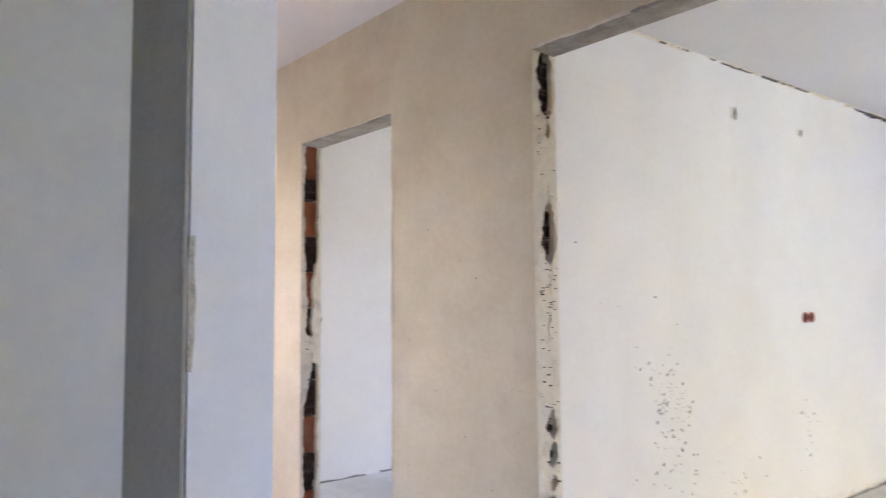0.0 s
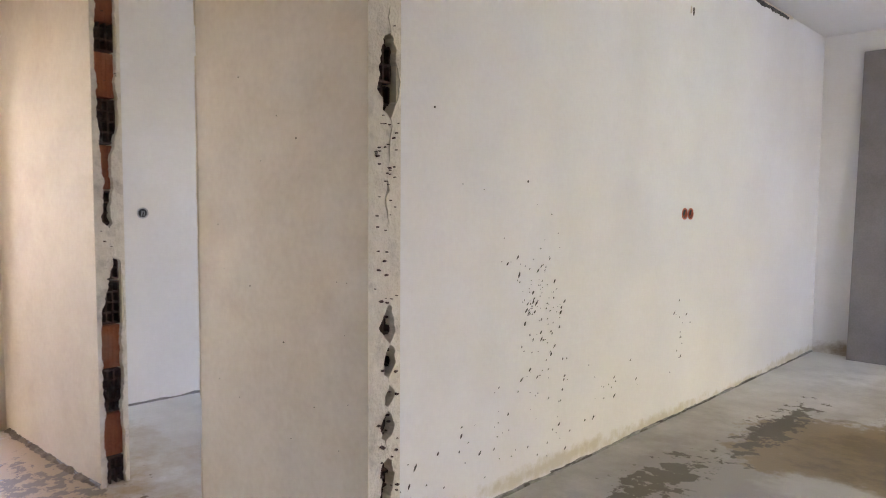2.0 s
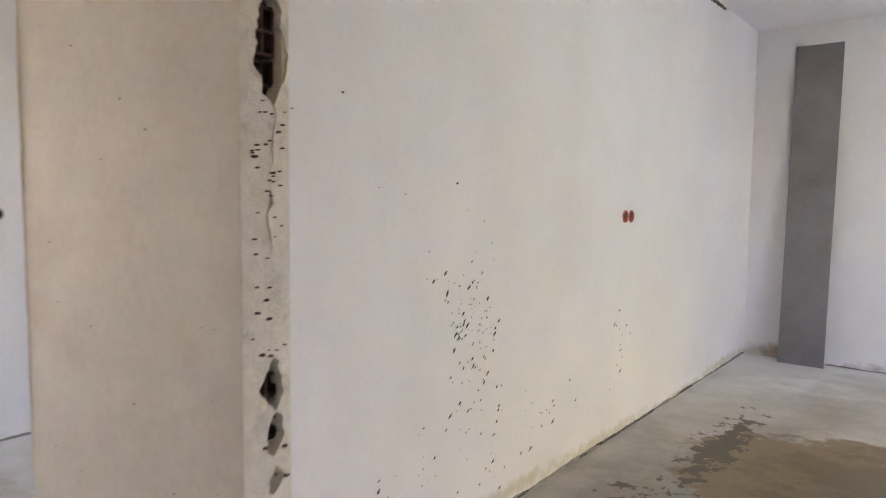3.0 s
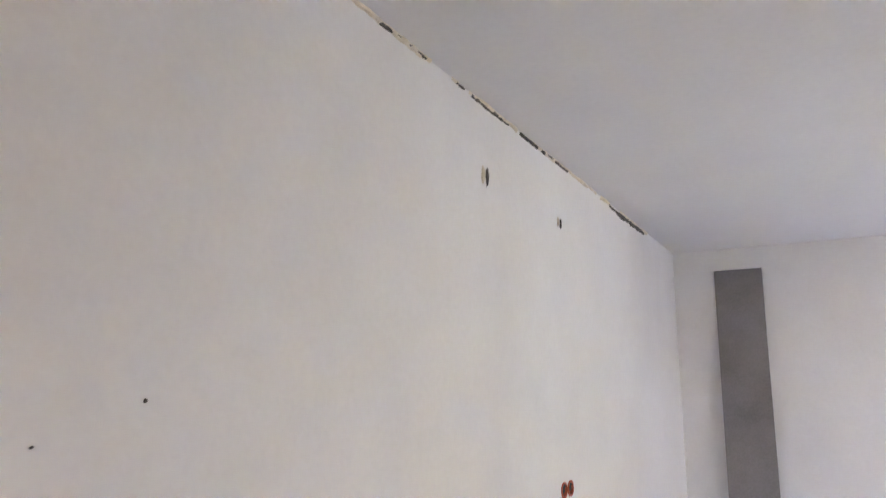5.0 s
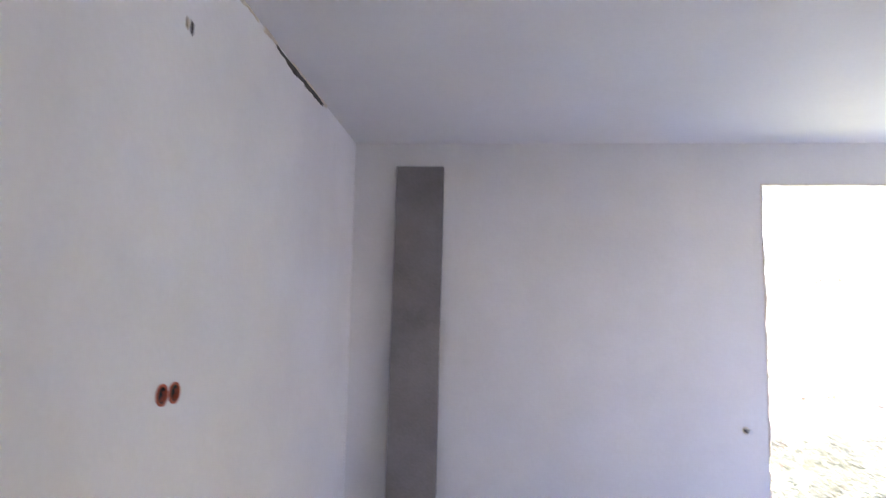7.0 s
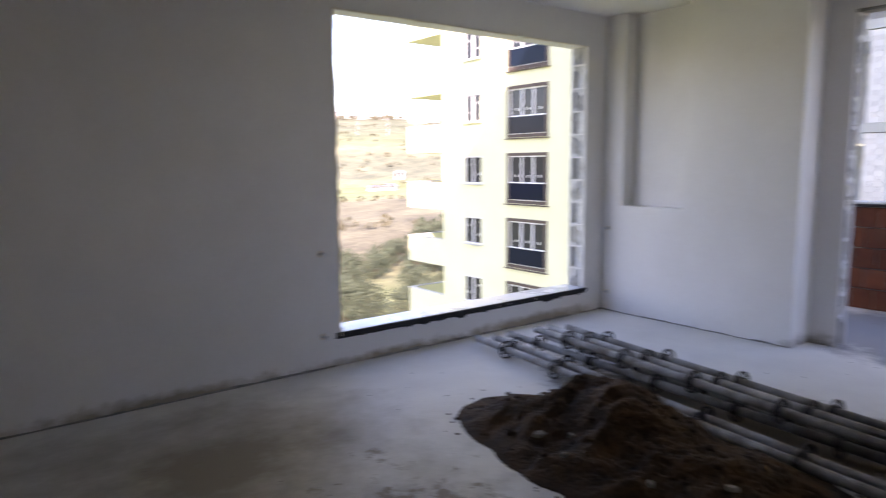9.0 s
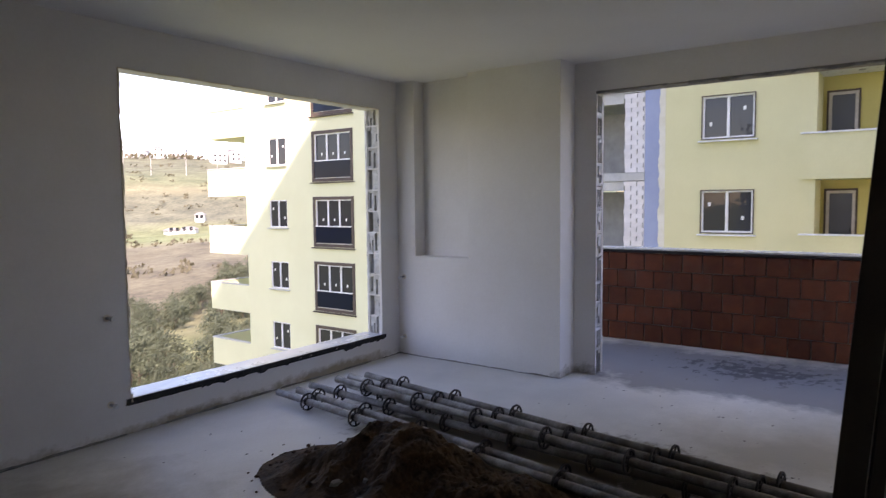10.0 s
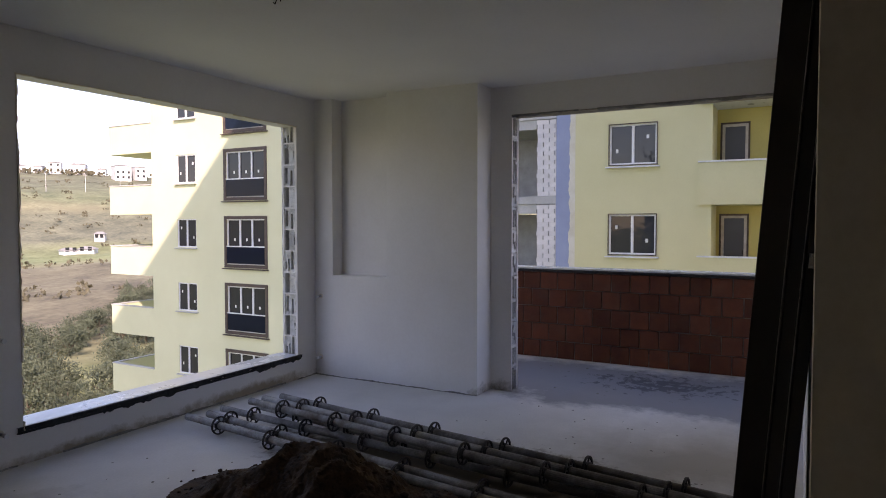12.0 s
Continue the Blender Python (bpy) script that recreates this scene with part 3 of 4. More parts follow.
for _ in range(18):
    x, z, w = pit_rng.uniform(0.84, 1.58), pit_rng.uniform(0.5, 1.75), pit_rng.choice((0.0015, 0.0015, 0.002, 0.003))
    ring = [speck.verts.new((x + w * math.cos(a) * pit_rng.uniform(0.6, 1.3), -0.001, z + w * math.sin(a) * pit_rng.uniform(0.6, 1.3))) for a in [k * 1.047 for k in range(6)]]
    top = speck.verts.new((x, -0.004, z))
    for k in range(6):
        speck.faces.new((ring[k], ring[(k + 1) % 6], top))
part("mortar_specks", speck, CRUST, wall_hall, "small brown specks on the cream plaster")


# ragged plaster along edges: a strip of lumps that follows a line
def ragged_line(name, a, b, up, out, width, thick, seed, mat, label="", gaps=0.0, step=0.03, parent=None):
    """A rough mortar strip from a to b, as wide as width along up and as proud as thick along out."""
    a, b, up, out = Vector(a), Vector(b), Vector(up), Vector(out)
    n = max(2, int((b - a).length / step))
    bm = bmesh.new()
    prev = None
    for i in range(n + 1):
        p, s = a.lerp(b, i / n), (b - a).length * i / n
        keep = wobble(seed + 50, s * 3.1) + 0.5 * wobble(seed + 60, s * 11)
        w = width * (0.65 + 0.5 * wobble(seed, s * 7) + 0.35 * wobble(seed + 2, s * 33))
        h = thick * (0.7 + 0.5 * wobble(seed + 4, s * 9) + 0.4 * wobble(seed + 6, s * 37))
        if keep < gaps - 0.5:
            prev = None
            continue
        w, h = max(w, width * 0.12), max(h, thick * 0.15)
        ring = [bm.verts.new(q) for q in (p - out * 0.002, p + out * h, p + out * h * 0.75 + up * w * 0.6, p + up * w - out * 0.002)]
        if prev:
            for c in range(3):
                bm.faces.new((prev[c], prev[c + 1], ring[c + 1], ring[c]))
        prev = ring
    ob = part(name, bm, mat, parent, label)
    return ob if parent else tagged(ob, label, "", "", "structure")


ragged_line("trim_broken_plaster", (0, 1.1, H), (0, 4.4, H), (0, 0, -1), (1, 0, 0), 0.022, 0.010, 3.3, PLASTER_EDGE, "chipped plaster along the ceiling edge", 0.25, 0.015)
ragged_line("trim_dark_gouge", (0.0, 3.55, H - 0.012), (0, 4.32, H - 0.012), (0, 0, -1), (1, 0, 0), 0.036, 0.008, 7.7, SPLASH, "dark gouge along the ceiling edge", 0.3, 0.012)
ragged_line("trim_dark_chips", (0.0, 1.15, H - 0.006), (0, 2.9, H - 0.006), (0, 0, -1), (1, 0, 0), 0.013, 0.009, 8.9, SPLASH, "dark chips along the ceiling edge", 0.58, 0.010)
ragged_line("baseboard_mortar", (0, 0.26, 0), (0, 5.2, 0), (0, 0, 1), (1, 0, 0), 0.022, 0.008, 12.0, MORTAR, "grey mortar line at the foot of the wall", -2.0)
ragged_line("baseboard_mortar", (0.6, 5.2, 0), (5.37, 5.2, 0), (0, 0, 1), (0, -1, 0), 0.020, 0.009, 14.0, MORTAR, "grey mortar line at the foot of the wall", -0.1)
ragged_line("baseboard_mortar", (5.37, 3.488, 0), (5.37, 5.2, 0), (0, 0, 1), (-1, 0, 0), 0.016, 0.007, 16.0, MORTAR, "grey mortar line at the foot of the wall", -2.0)
ragged_line("mortar_line", (-1.12, 0, 0), (DX0, 0, 0), (0, 0, 1), (0, -1, 0), 0.022, 0.010, 18.0, MORTAR, "", -1.0, parent=wall_hall)
ragged_line("baseboard_mortar", (-2.345, 0.12, 0), (-2.345, 3.5, 0), (0, 0, 1), (1, 0, 0), 0.018, 0.008, 20.0, MORTAR, "grey mortar line at the foot of the wall", 0.45)
ragged_line("trim_lintel_edge", (5.64, BY0, BZ), (5.64, BY1, BZ), (0, 0, -1), (-1, 0, 0), 0.026, 0.010, 22.0, MORTAR, "rough mortar along the lintel", -0.2)
# Concrete soffit slab; the underside's shade is put into its darker colour.
structure("trim_lintel", box_bm((5.642, BY0 + 0.003, BZ - 0.012), (5.788, BY1 - 0.003, BZ - 0.003)), LINTEL, "bare grey concrete lintel")
part("lintel", box_bm((DX0 + 0.003, 0.003, DZ - 0.012), (DX1 - 0.003, 0.117, DZ - 0.003)), LINTEL, wall_hall, "bare grey concrete lintel")
part("lintel", box_bm((LX0 + 0.003, 0.003, LZ - 0.012), (LX1 - 0.003, 0.117, LZ - 0.003)), LINTEL, wall_hall, "bare grey concrete lintel")
ragged_line("lintel_edge", (LX0, 0, LZ), (LX1, 0, LZ), (0, 0, -1), (0, -1, 0), 0.014, 0.006, 24.0, PLASTER_EDGE, "", 0.1, parent=wall_hall)
ragged_line("lintel_edge", (DX0, 0, DZ), (DX1, 0, DZ), (0, 0, -1), (0, -1, 0), 0.010, 0.005, 26.0, PLASTER_EDGE, "", 0.1, parent=wall_hall)
ragged_line("trim_window_edge", (WX0, 5.2, WZ0), (WX0, 5.2, WZ1), (1, 0, 0), (0, -1, 0), 0.022, 0.008, 28.0, PLASTER_EDGE, "ragged plaster at the window edge", 0.0, 0.02)
ragged_line("trim_window_head", (WX0, 5.2, WZ1), (WX1, 5.2, WZ1), (0, 0, -1), (0, -1, 0), 0.012, 0.006, 30.0, PLASTER_EDGE, "ragged plaster at the window head", 0.1, 0.02)
ragged_line("door_edge", (DX1, -0.001, 0), (DX1, -0.001, DZ), (-1, 0, 0), (0, -1, 0), 0.007, 0.004, 36.0, PLASTER_HALL, "", 0.1, 0.02, parent=wall_hall)
ragged_line("trim_corner_chip", (1.34, -1.228, 1.265), (1.34, -1.228, 1.40), (0, 1, 0), (1, 0, 0), 0.012, 0.007, 38.0, BLOCK, "grey mortar smeared over the wall corner", -2.0, 0.006)
ragged_line("trim_corner_smear", (1.338, -1.2315, 1.34), (1.338, -1.2315, 1.41), (-1, 0, 0), (0, -1, 0), 0.022, 0.004, 39.0, MORTAR, "grey mortar smeared over the wall corner", -2.0, 0.006)
ragged_line("baseboard_dirt", (0.001, 0.3, 0.003), (0.001, 4.9, 0.003), (0, 0, 1), (1, 0, 0), 0.014, 0.009, 57.0, SPLASH, "dark dirt smeared along the foot of the wall", 0.68, 0.012)
ragged_line("mortar_crust", (-1.1, 0.0, 0), (DX0 - 0.02, 0.0, 0), (0, 0, 1), (0, -1, 0), 0.022, 0.03, 61.0, CRUST, "", 0.15, 0.012, parent=wall_hall)

# window sill of white stone over a black edge
sill = structure("window_sill", box_bm((WX0 + 0.003, 5.1965, WZ0 + 0.004), (WX1 - 0.006, 5.42, WZ0 + 0.032), 0.004), MARBLE, "white marble window sill slab")
ragged_line("trim_sill_edge", (WX0 - 0.04, 5.199, WZ0 + 0.028), (WX1 + 0.03, 5.199, WZ0 + 0.028), (0, 0, -1), (0, -1, 0), 0.062, 0.024, 44.0, EDGE_BLACK, "black edge under the sill", -9.0, 0.02)

structure("trim_sill_band", box_bm((WX0 - 0.03, 5.186, WZ0 - 0.012), (WX1 + 0.02, 5.1985, WZ0 + 0.003)), EDGE_BLACK, "black band under the sill")

# balcony parapet of clay blocks
parapet = structure("wall_parapet", box_bm((7.19, -0.4, 0), (7.34, 5.25, 0.925)), MORTAR, "balcony parapet of bare red clay blocks")
coping = structure("trim_coping", box_bm((7.15, -0.39, 0.929), (7.38, 5.24, 0.95), 0.004), EDGE_BLACK, "black edged parapet top")
structure("trim_coping_stone", box_bm((7.17, -0.39, 0.952), (7.385, 5.24, 0.972), 0.004), MARBLE, "white stone parapet coping")

# leaning board
board = thing("board", "grey laminated board leaning against the white wall", "board", "", pose(0.29, 5.06, 0, -math.degrees(math.asin((5.18 - 5.06) / 2.44)) * 1.0, 0, 0))
part("panel", box_bm((0, 0, 0), (0.318, 0.018, 2.44), 0.002), BOARD, board)
part("edge_band", box_bm((0.002, 0.001, 2.4405), (0.316, 0.017, 2.442)), SLAB, board, "paler cut edge")

# dark door leaves leaning on the south wall
LEAN = 4.2
for i, (y, thick, x, w, hh) in enumerate(((1.328, 0.073, 2.416, 0.95, 2.14), (1.252, 0.038, 2.43, 0.92, 2.12), (1.211, 0.034, 2.44, 0.92, 2.12))):
    leaf = thing("door_leaf", "dark brown door leaf leaning against the wall", "door leaf", "stacked door leaves", pose(x, y, 0, LEAN, 0, 0))
    part("slab", box_bm((0, -thick, 0.004), (w, 0, hh), 0.003), BROWN_PVC, leaf)
    if i < 2:
        # Bright strip drawn for the highlight line along the leaf's edge.
        part("edge_strip", box_bm((-0.002, -thick + 0.001, 0.01), (-0.0005, -thick + 0.003, hh - 0.01)), EDGE_METAL, leaf, "thin bright edge strip")
    else:
        part("latch_plate", box_bm((-0.003, -thick * 0.8, 1.33), (-0.0005, -thick * 0.25, 1.37)), EDGE_METAL, leaf, "small steel latch plate")


# ---- scaffold standards with rosettes ----
def rosette_bm(seg=24):
    """A flat ring joined to a hub by spokes, with open holes between them; axis along z."""
    bm = bmesh.new()

    def ring(r0, r1, h):
        loops = [[bm.verts.new((r * math.cos(a), r * math.sin(a), z)) for a in [2 * math.pi * i / seg for i in range(seg)]] for r, z in ((r0, -h), (r1, -h), (r1, h), (r0, h))]
        for c in range(4):
            p, q = loops[c], loops[(c + 1) % 4]
            for i in range(seg):
                bm.faces.new((p[i], p[(i + 1) % seg], q[(i + 1) % seg], q[i]))

    ring(0.0245, 0.0305, 0.010)
    ring(0.0535, 0.063, 0.005)
    for i in range(6):
        add_box(bm, (0.029, -0.0035, -0.004), (0.055, 0.0035, 0.004), Matrix.Rotation(math.pi * i / 3, 4, "Z"))
    return bm


ROSETTE_MESH = mesh_of("rosette", rosette_bm(), ROSETTE)


def scaffold_standard(x0, y0, x1, y1, z, length=3.4, first=0.32, pitch=0.5):
    d = Vector((x1 - x0, y1 - y0, 0)).normalized()
    at = Matrix.Translation((x0, y0, z)) @ d.to_track_quat("Z", "Y").to_matrix().to_4x4()
    st = thing("scaffold_standard", "galvanised scaffold tube with rosettes lying on the floor", "scaffold tube", "stacked scaffold tubes", at)
    bm = tube_bm([(0, 0, 0), (0, 0, length)], 0.0242, 16)
    part("tube", bm, TUBE, st, smooth=False)
    part("spigot", tube_bm([(0, 0, length), (0, 0, length + 0.14)], 0.019, 14), TUBE, st)
    part("end_rim", tube_bm([(0, 0, -0.003), (0, 0, 0.02)], 0.0262, 16), TUBE, st)
    k = first
    while k < length:
        ob = new("rosette", ROSETTE_MESH)
        ob.parent = st
        ob.matrix_basis = pose(0, 0, k, 0, 0, 360 * (0.5 + wobble(x0 * 9, k * 3)))
        k += pitch
    return st


# slope and offset of each tube's line over the floor, its far end, height, first rosette and spacing: a lower layer, then the tubes on top
for slope, off, y0, z, first, pitch in ((0.115, 3.091, 4.96, 0.064, 0.36, 0.52), (0.131, 3.141, 4.88, 0.064, 0.25, 0.525), (0.084, 3.518, 4.90, 0.064, 0.34, 0.515), (0.137, 3.585, 4.78, 0.064, 0.37, 0.50),
                                        (0.130, 3.490, 4.70, 0.064, 0.44, 0.50), (0.129, 3.322, 4.60, 0.160, 0.34, 0.505), (0.130, 3.425, 4.57, 0.160, 0.41, 0.505), (0.134, 3.517, 4.49, 0.160, 0.40, 0.505)):
    scaffold_standard(slope * y0 + off, y0, slope * (y0 - 3.4) + off, y0 - 3.4, z, 3.4, first, pitch)


# ---- soil heap ----
def heap_height(x, y):
    """Height of the heap: a skewed hump with lumps and a ragged foot."""
    dx, dy = x - 2.98, y - 3.0
    a = math.atan2(dy, dx)
    r = math.hypot(dx / 0.52, dy / 1.12) / (1 + 0.11 * math.exp(-((a - 1.93) / 0.22) ** 2))
    rim = 1.0 + 0.10 * wobble(math.cos(a) * 1.6, math.sin(a) * 1.6, 4.0) + 0.05 * wobble(x * 6, y * 6, 1.0)
    t = max(0.0, 1 - r / rim)
    peak = 0.25 * (t ** 1.05) + 0.24 * math.exp(-(((x - 3.13) / 0.22) ** 2 + ((y - 3.36) / 0.30) ** 2)) * min(1, t * 2)
    crease = 0.085 * (0.3 - abs(wobble(x * 3.1, y * 3.1, 9.0))) + 0.035 * (0.3 - abs(wobble(x * 8, y * 8, 7.0)))
    lumps = crease + 0.05 * wobble(x * 4, y * 4, 2.0) + 0.022 * wobble(x * 11, y * 11, 3.0) + 0.016 * abs(wobble(x * 26, y * 26, 5.0)) + 0.006 * wobble(x * 70, y * 70, 6.0)
    return peak * 0.80 + lumps * min(1, t * 3) + (0.003 if t > 0 else -0.02)


def heap_bm():
    bm = bmesh.new()
    n, m = 170, 250
    grid = [[bm.verts.new((2.2 + 1.6 * i / n, 1.75 + 2.65 * j / m, heap_height(2.2 + 1.6 * i / n, 1.75 + 2.65 * j / m))) for j in range(m + 1)] for i in range(n + 1)]
    for i in range(n):
        for j in range(m):
            q = (grid[i][j], grid[i + 1][j], grid[i + 1][j + 1], grid[i][j + 1])
            if max(v.co.z for v in q) > -0.015:
                bm.faces.new(q)
    bmesh.ops.delete(bm, geom=[v for v in bm.verts if not v.link_faces], context="VERTS")
    return bm


soil = tagged(part("earth_mound", heap_bm(), SOIL), "mound of damp brown soil on the screed", "earth mound")


crumbs = bmesh.new()
rng = random.Random(8)
for i in range(150):
    a, s = rng.uniform(0, 6.283), rng.uniform(0.2, 1.12) if i % 3 else rng.uniform(0.92, 1.15)
    x, y = 2.98 + 0.52 * s * math.cos(a), 3.0 + 1.08 * s * math.sin(a)
    r = rng.choice((0.006, 0.008, 0.011, 0.016, 0.024 if s < 0.9 else 0.009))
    c = bmesh.ops.create_icosphere(crumbs, subdivisions=1, radius=r)["verts"]
    off, q = Vector((x, y, max(heap_height(x, y), 0) + r * 0.3)), rng.uniform(0.5, 0.8)
    for v in c:
        k = 1 + 0.4 * wobble(v.co.x / r + i, v.co.y / r, v.co.z / r)
        v.co = Vector((v.co.x * k, v.co.y * k, v.co.z * k * q)) + off
tagged(part("soil_crumbs", crumbs, SOIL), "loose brown soil crumbs round the heap", "soil crumbs", "", "stuff")

# broken pieces of mortar lying on the heap
for i, (x, y, w) in enumerate(((2.72, 3.42, 0.055), (2.80, 3.30, 0.03), (2.62, 3.18, 0.025), (2.95, 3.62, 0.03), (2.70, 2.80, 0.028), (2.84, 2.55, 0.035))):
    bm = bmesh.new()
    ring = [(w * math.cos(a) * (0.7 + 0.5 * wobble(i * 3.3, a)), 0.6 * w * math.sin(a) * (0.8 + 0.5 * wobble(i * 4.1, a))) for a in [k * 0.8976 for k in range(7)]]
    low, top = [bm.verts.new((a, b, -0.006)) for a, b in ring], [bm.verts.new((a * 0.86, b * 0.86, 0.010)) for a, b in ring]
    for k in range(7):
        bm.faces.new((low[k], low[(k + 1) % 7], top[(k + 1) % 7], top[k]))
    bm.faces.new(low[::-1])
    bm.faces.new(top)
    chunk = tagged(part("mortar_piece", bm, MORTAR), "broken flat piece of grey mortar on the soil mound", "rubble", "broken mortar pieces")
    chunk.matrix_basis = pose(x, y, heap_height(x, y) + 0.004, 14 * wobble(i * 2.0, 1.0), 14 * wobble(i * 2.0, 2.0), 60 * i)

# loose grit on the floors
grit = bmesh.new()
for i in range(150):
    zone = i % 4
    x, y = ((rng.uniform(5.9, 7.0), rng.uniform(1.2, 3.4)) if zone == 0 else (rng.uniform(1.2, 3.4), rng.uniform(2.4, 5.0)) if zone == 1
            else (rng.uniform(-2.2, -0.6), rng.uniform(-0.9, -0.1)) if zone == 2 else (rng.uniform(4.2, 5.4), rng.uniform(1.3, 3.4)))
    r = rng.choice((0.004, 0.005, 0.007, 0.012 if zone == 0 else 0.006))
    c = bmesh.ops.create_icosphere(grit, subdivisions=1, radius=r)["verts"]
    for v in c:
        v.co = Vector((v.co.x * rng.uniform(0.8, 1.6), v.co.y * rng.uniform(0.8, 1.6), v.co.z * 0.35)) + Vector((x, y, r * 0.2))
tagged(part("grit", grit, MORTAR), "scattered mortar grit on the floor", "grit", "", "stuff")

# mortar splashes on the long wall
splash = bmesh.new()


def splash_drop(y, z, w, h, lean):
    n = 7
    ring = []
    for i in range(n):
        a = 2 * math.pi * i / n
        dy, dz = w * math.cos(a) * rng.uniform(0.6, 1.1), h * math.sin(a) * rng.uniform(0.6, 1.1)
        ring.append(splash.verts.new((0.001, y + dy + lean * dz, z + dz)))
    top = splash.verts.new((0.005, y, z))
    for i in range(n):
        splash.faces.new((ring[i], ring[(i + 1) % n], top))


def splash_speck(y, z, w):
    bm = bmesh.new()
    ring = [bm.verts.new((0.001, y + w * math.cos(a) * rng.uniform(0.6, 1.1), z + 0.7 * w * math.sin(a) * rng.uniform(0.6, 1.1))) for a in [k * 0.8976 for k in range(7)]]
    top = bm.verts.new((0.004, y, z))
    for i in range(7):
        bm.faces.new((ring[i], ring[(i + 1) % 7], top))
    return bm


for cy, cz, sy, sz, count in ((1.42, 0.72, 0.10, 0.15, 80), (1.33, 0.80, 0.03, 0.06, 30), (1.30, 0.95, 0.10, 0.08, 12), (2.75, 0.50, 0.06, 0.16, 14), (1.15, 0.22, 0.28, 0.12, 40), (1.9, 0.28, 0.35, 0.10, 24), (1.5, 0.40, 0.25, 0.15, 20)):
    for _ in range(count):
        w = rng.choice((0.0015, 0.002, 0.003, 0.004, 0.0065))
        splash_drop(min(max(cy + rng.gauss(0, sy), 0.2), 5.1), min(max(cz + rng.gauss(0, sz), 0.03), 2.0), w, w * rng.uniform(1.0, 2.2), rng.uniform(0.2, 1.1))
tagged(part("mortar_splashes", splash, SPLASH), "dark mortar splashes stuck to the white wall", "mortar splashes", "", "stuff")


# ---- fittings ----
def ring_bm(r0, r1, depth, seg=20):
    bm = bmesh.new()
    loops = [[bm.verts.new((r * math.cos(a), r * math.sin(a), z)) for a in [2 * math.pi * i / seg for i in range(seg)]] for r, z in ((r0, 0.001), (r0, depth), (r1, depth), (r1, 0.001))]
    for p, q in zip(loops, loops[1:]):
        for i in range(seg):
            bm.faces.new((p[i], p[(i + 1) % seg], q[(i + 1) % seg], q[i]))
    bm.faces.new(loops[0][::-1])
    return bm


def conduit_box(m, mat, label):
    box = thing("conduit_box", label, "socket box", "", m)
    part("rim", ring_bm(0.026, 0.033, 0.005), mat, box)
    # Flat black disc: the open box's inner shade put into colour.
    part("cup", tube_bm([(0, 0, 0.0005), (0, 0, 0.0018)], 0.025, 16), BLACKHOLE, box)
    for k in (-1, 1):
        part("wire", tube_bm([(0.006 * k, -0.018, 0.002), (0.008 * k, 0.0, 0.012), (0.004 * k, 0.012, 0.008)], 0.0022, 6), mat, box)


for y in (2.745, 2.82):
    conduit_box(pose(0, y, 1.167, 90, 0, 90), ORANGE, "round orange conduit box set in the white wall")
conduit_box(pose(-2.345, 0.61, 1.148, 90, 0, 90), PIPE_GREY, "round grey conduit box set in the wall")


def pipe_stub(m):
    stub = thing("pipe_stub", "short capped grey heating pipe stub in the wall", "pipe stub", "heating pipe stubs", m)
    part("pipe", tube_bm([(0, 0, 0.0), (0, 0, 0.055)], 0.009, 12), PIPE_GREY, stub)
    part("cap", tube_bm([(0, 0, 0.05), (0, 0, 0.078)], 0.014, 12), WHITE_PVC, stub, "white cap")
    part("rosette_plate", ring_bm(0.010, 0.022, 0.004), PLASTER_EDGE, stub)


for z in (0.755, 0.175):
    pipe_stub(pose(5.37, 5.13, z, 0, -90, 0))
for z in (0.77, 0.22):
    pipe_stub(pose(2.525, 5.2, z, 90, 0, 0))

cable = thing("ceiling_cable", "two thin dark wires hanging from a ceiling box", "cable", "", pose(2.76, 3.26, H))
part("wire", tube_bm([(0, 0, 0), (0.002, 0, -0.06), (0.004, 0.003, -0.12), (-0.004, 0.010, -0.148), (-0.012, 0.014, -0.142)], 0.0028, 7), BLACKHOLE, cable)
part("wire", tube_bm([(0.012, -0.006, 0), (0.014, -0.006, -0.06), (0.012, -0.009, -0.135)], 0.0028, 7), BLACKHOLE, cable)
# Black disc again, painted for the unlit inside of the ceiling box.
part("cup", tube_bm([(0, 0, -0.003), (0, 0, 0.0)], 0.03, 16), BLACKHOLE, cable)


for y, z, w in ((0.572, 1.488, 0.004), (0.903, 1.285, 0.003), (1.297, 1.306, 0.008), (1.467, 1.169, 0.005), (1.518, 1.086, 0.004), (1.023, 1.266, 0.003), (1.36, 1.21, 0.003)):
    tagged(part("mortar_speck", splash_speck(y, z, w), SPLASH), "small dark mortar speck stuck to the white wall", "mortar speck", "mortar specks")


# knocked-out spots in the plaster
def gouge(m, w, h, seed, mat=SPLASH):
    bm = bmesh.new()
    n = 18
    rim, mid = [], []
    for i in range(n):
        a = 2 * math.pi * i / n
        k = 1 + 0.45 * wobble(seed, math.cos(a) * 2, math.sin(a) * 2)
        rim.append(bm.verts.new(m @ Vector((w * k * math.cos(a), h * k * math.sin(a), 0.0012))))
        mid.append(bm.verts.new(m @ Vector((w * 0.72 * k * math.cos(a), h * 0.72 * k * math.sin(a), 0.006))))
    for i in range(n):
        bm.faces.new((rim[i], rim[(i + 1) % n], mid[(i + 1) % n], mid[i]))
    bm.faces.new(mid)
    return bm


for y, z, w, h in ((2.049, 2.322, 0.011, 0.034), (2.781, 2.31, 0.007, 0.022)):
    for k, mt in ((0, SPLASH), (1, PLASTER_EDGE)):
        tagged(part("plaster_gouge", gouge(pose(0.0 if k else 0.001, y - 0.03 * k, z, 90, 0, 90), w, h, y + k), mt), "dark gouge knocked into the white plaster" if not k else "grey scuff beside a gouge in the plaster", "plaster damage")
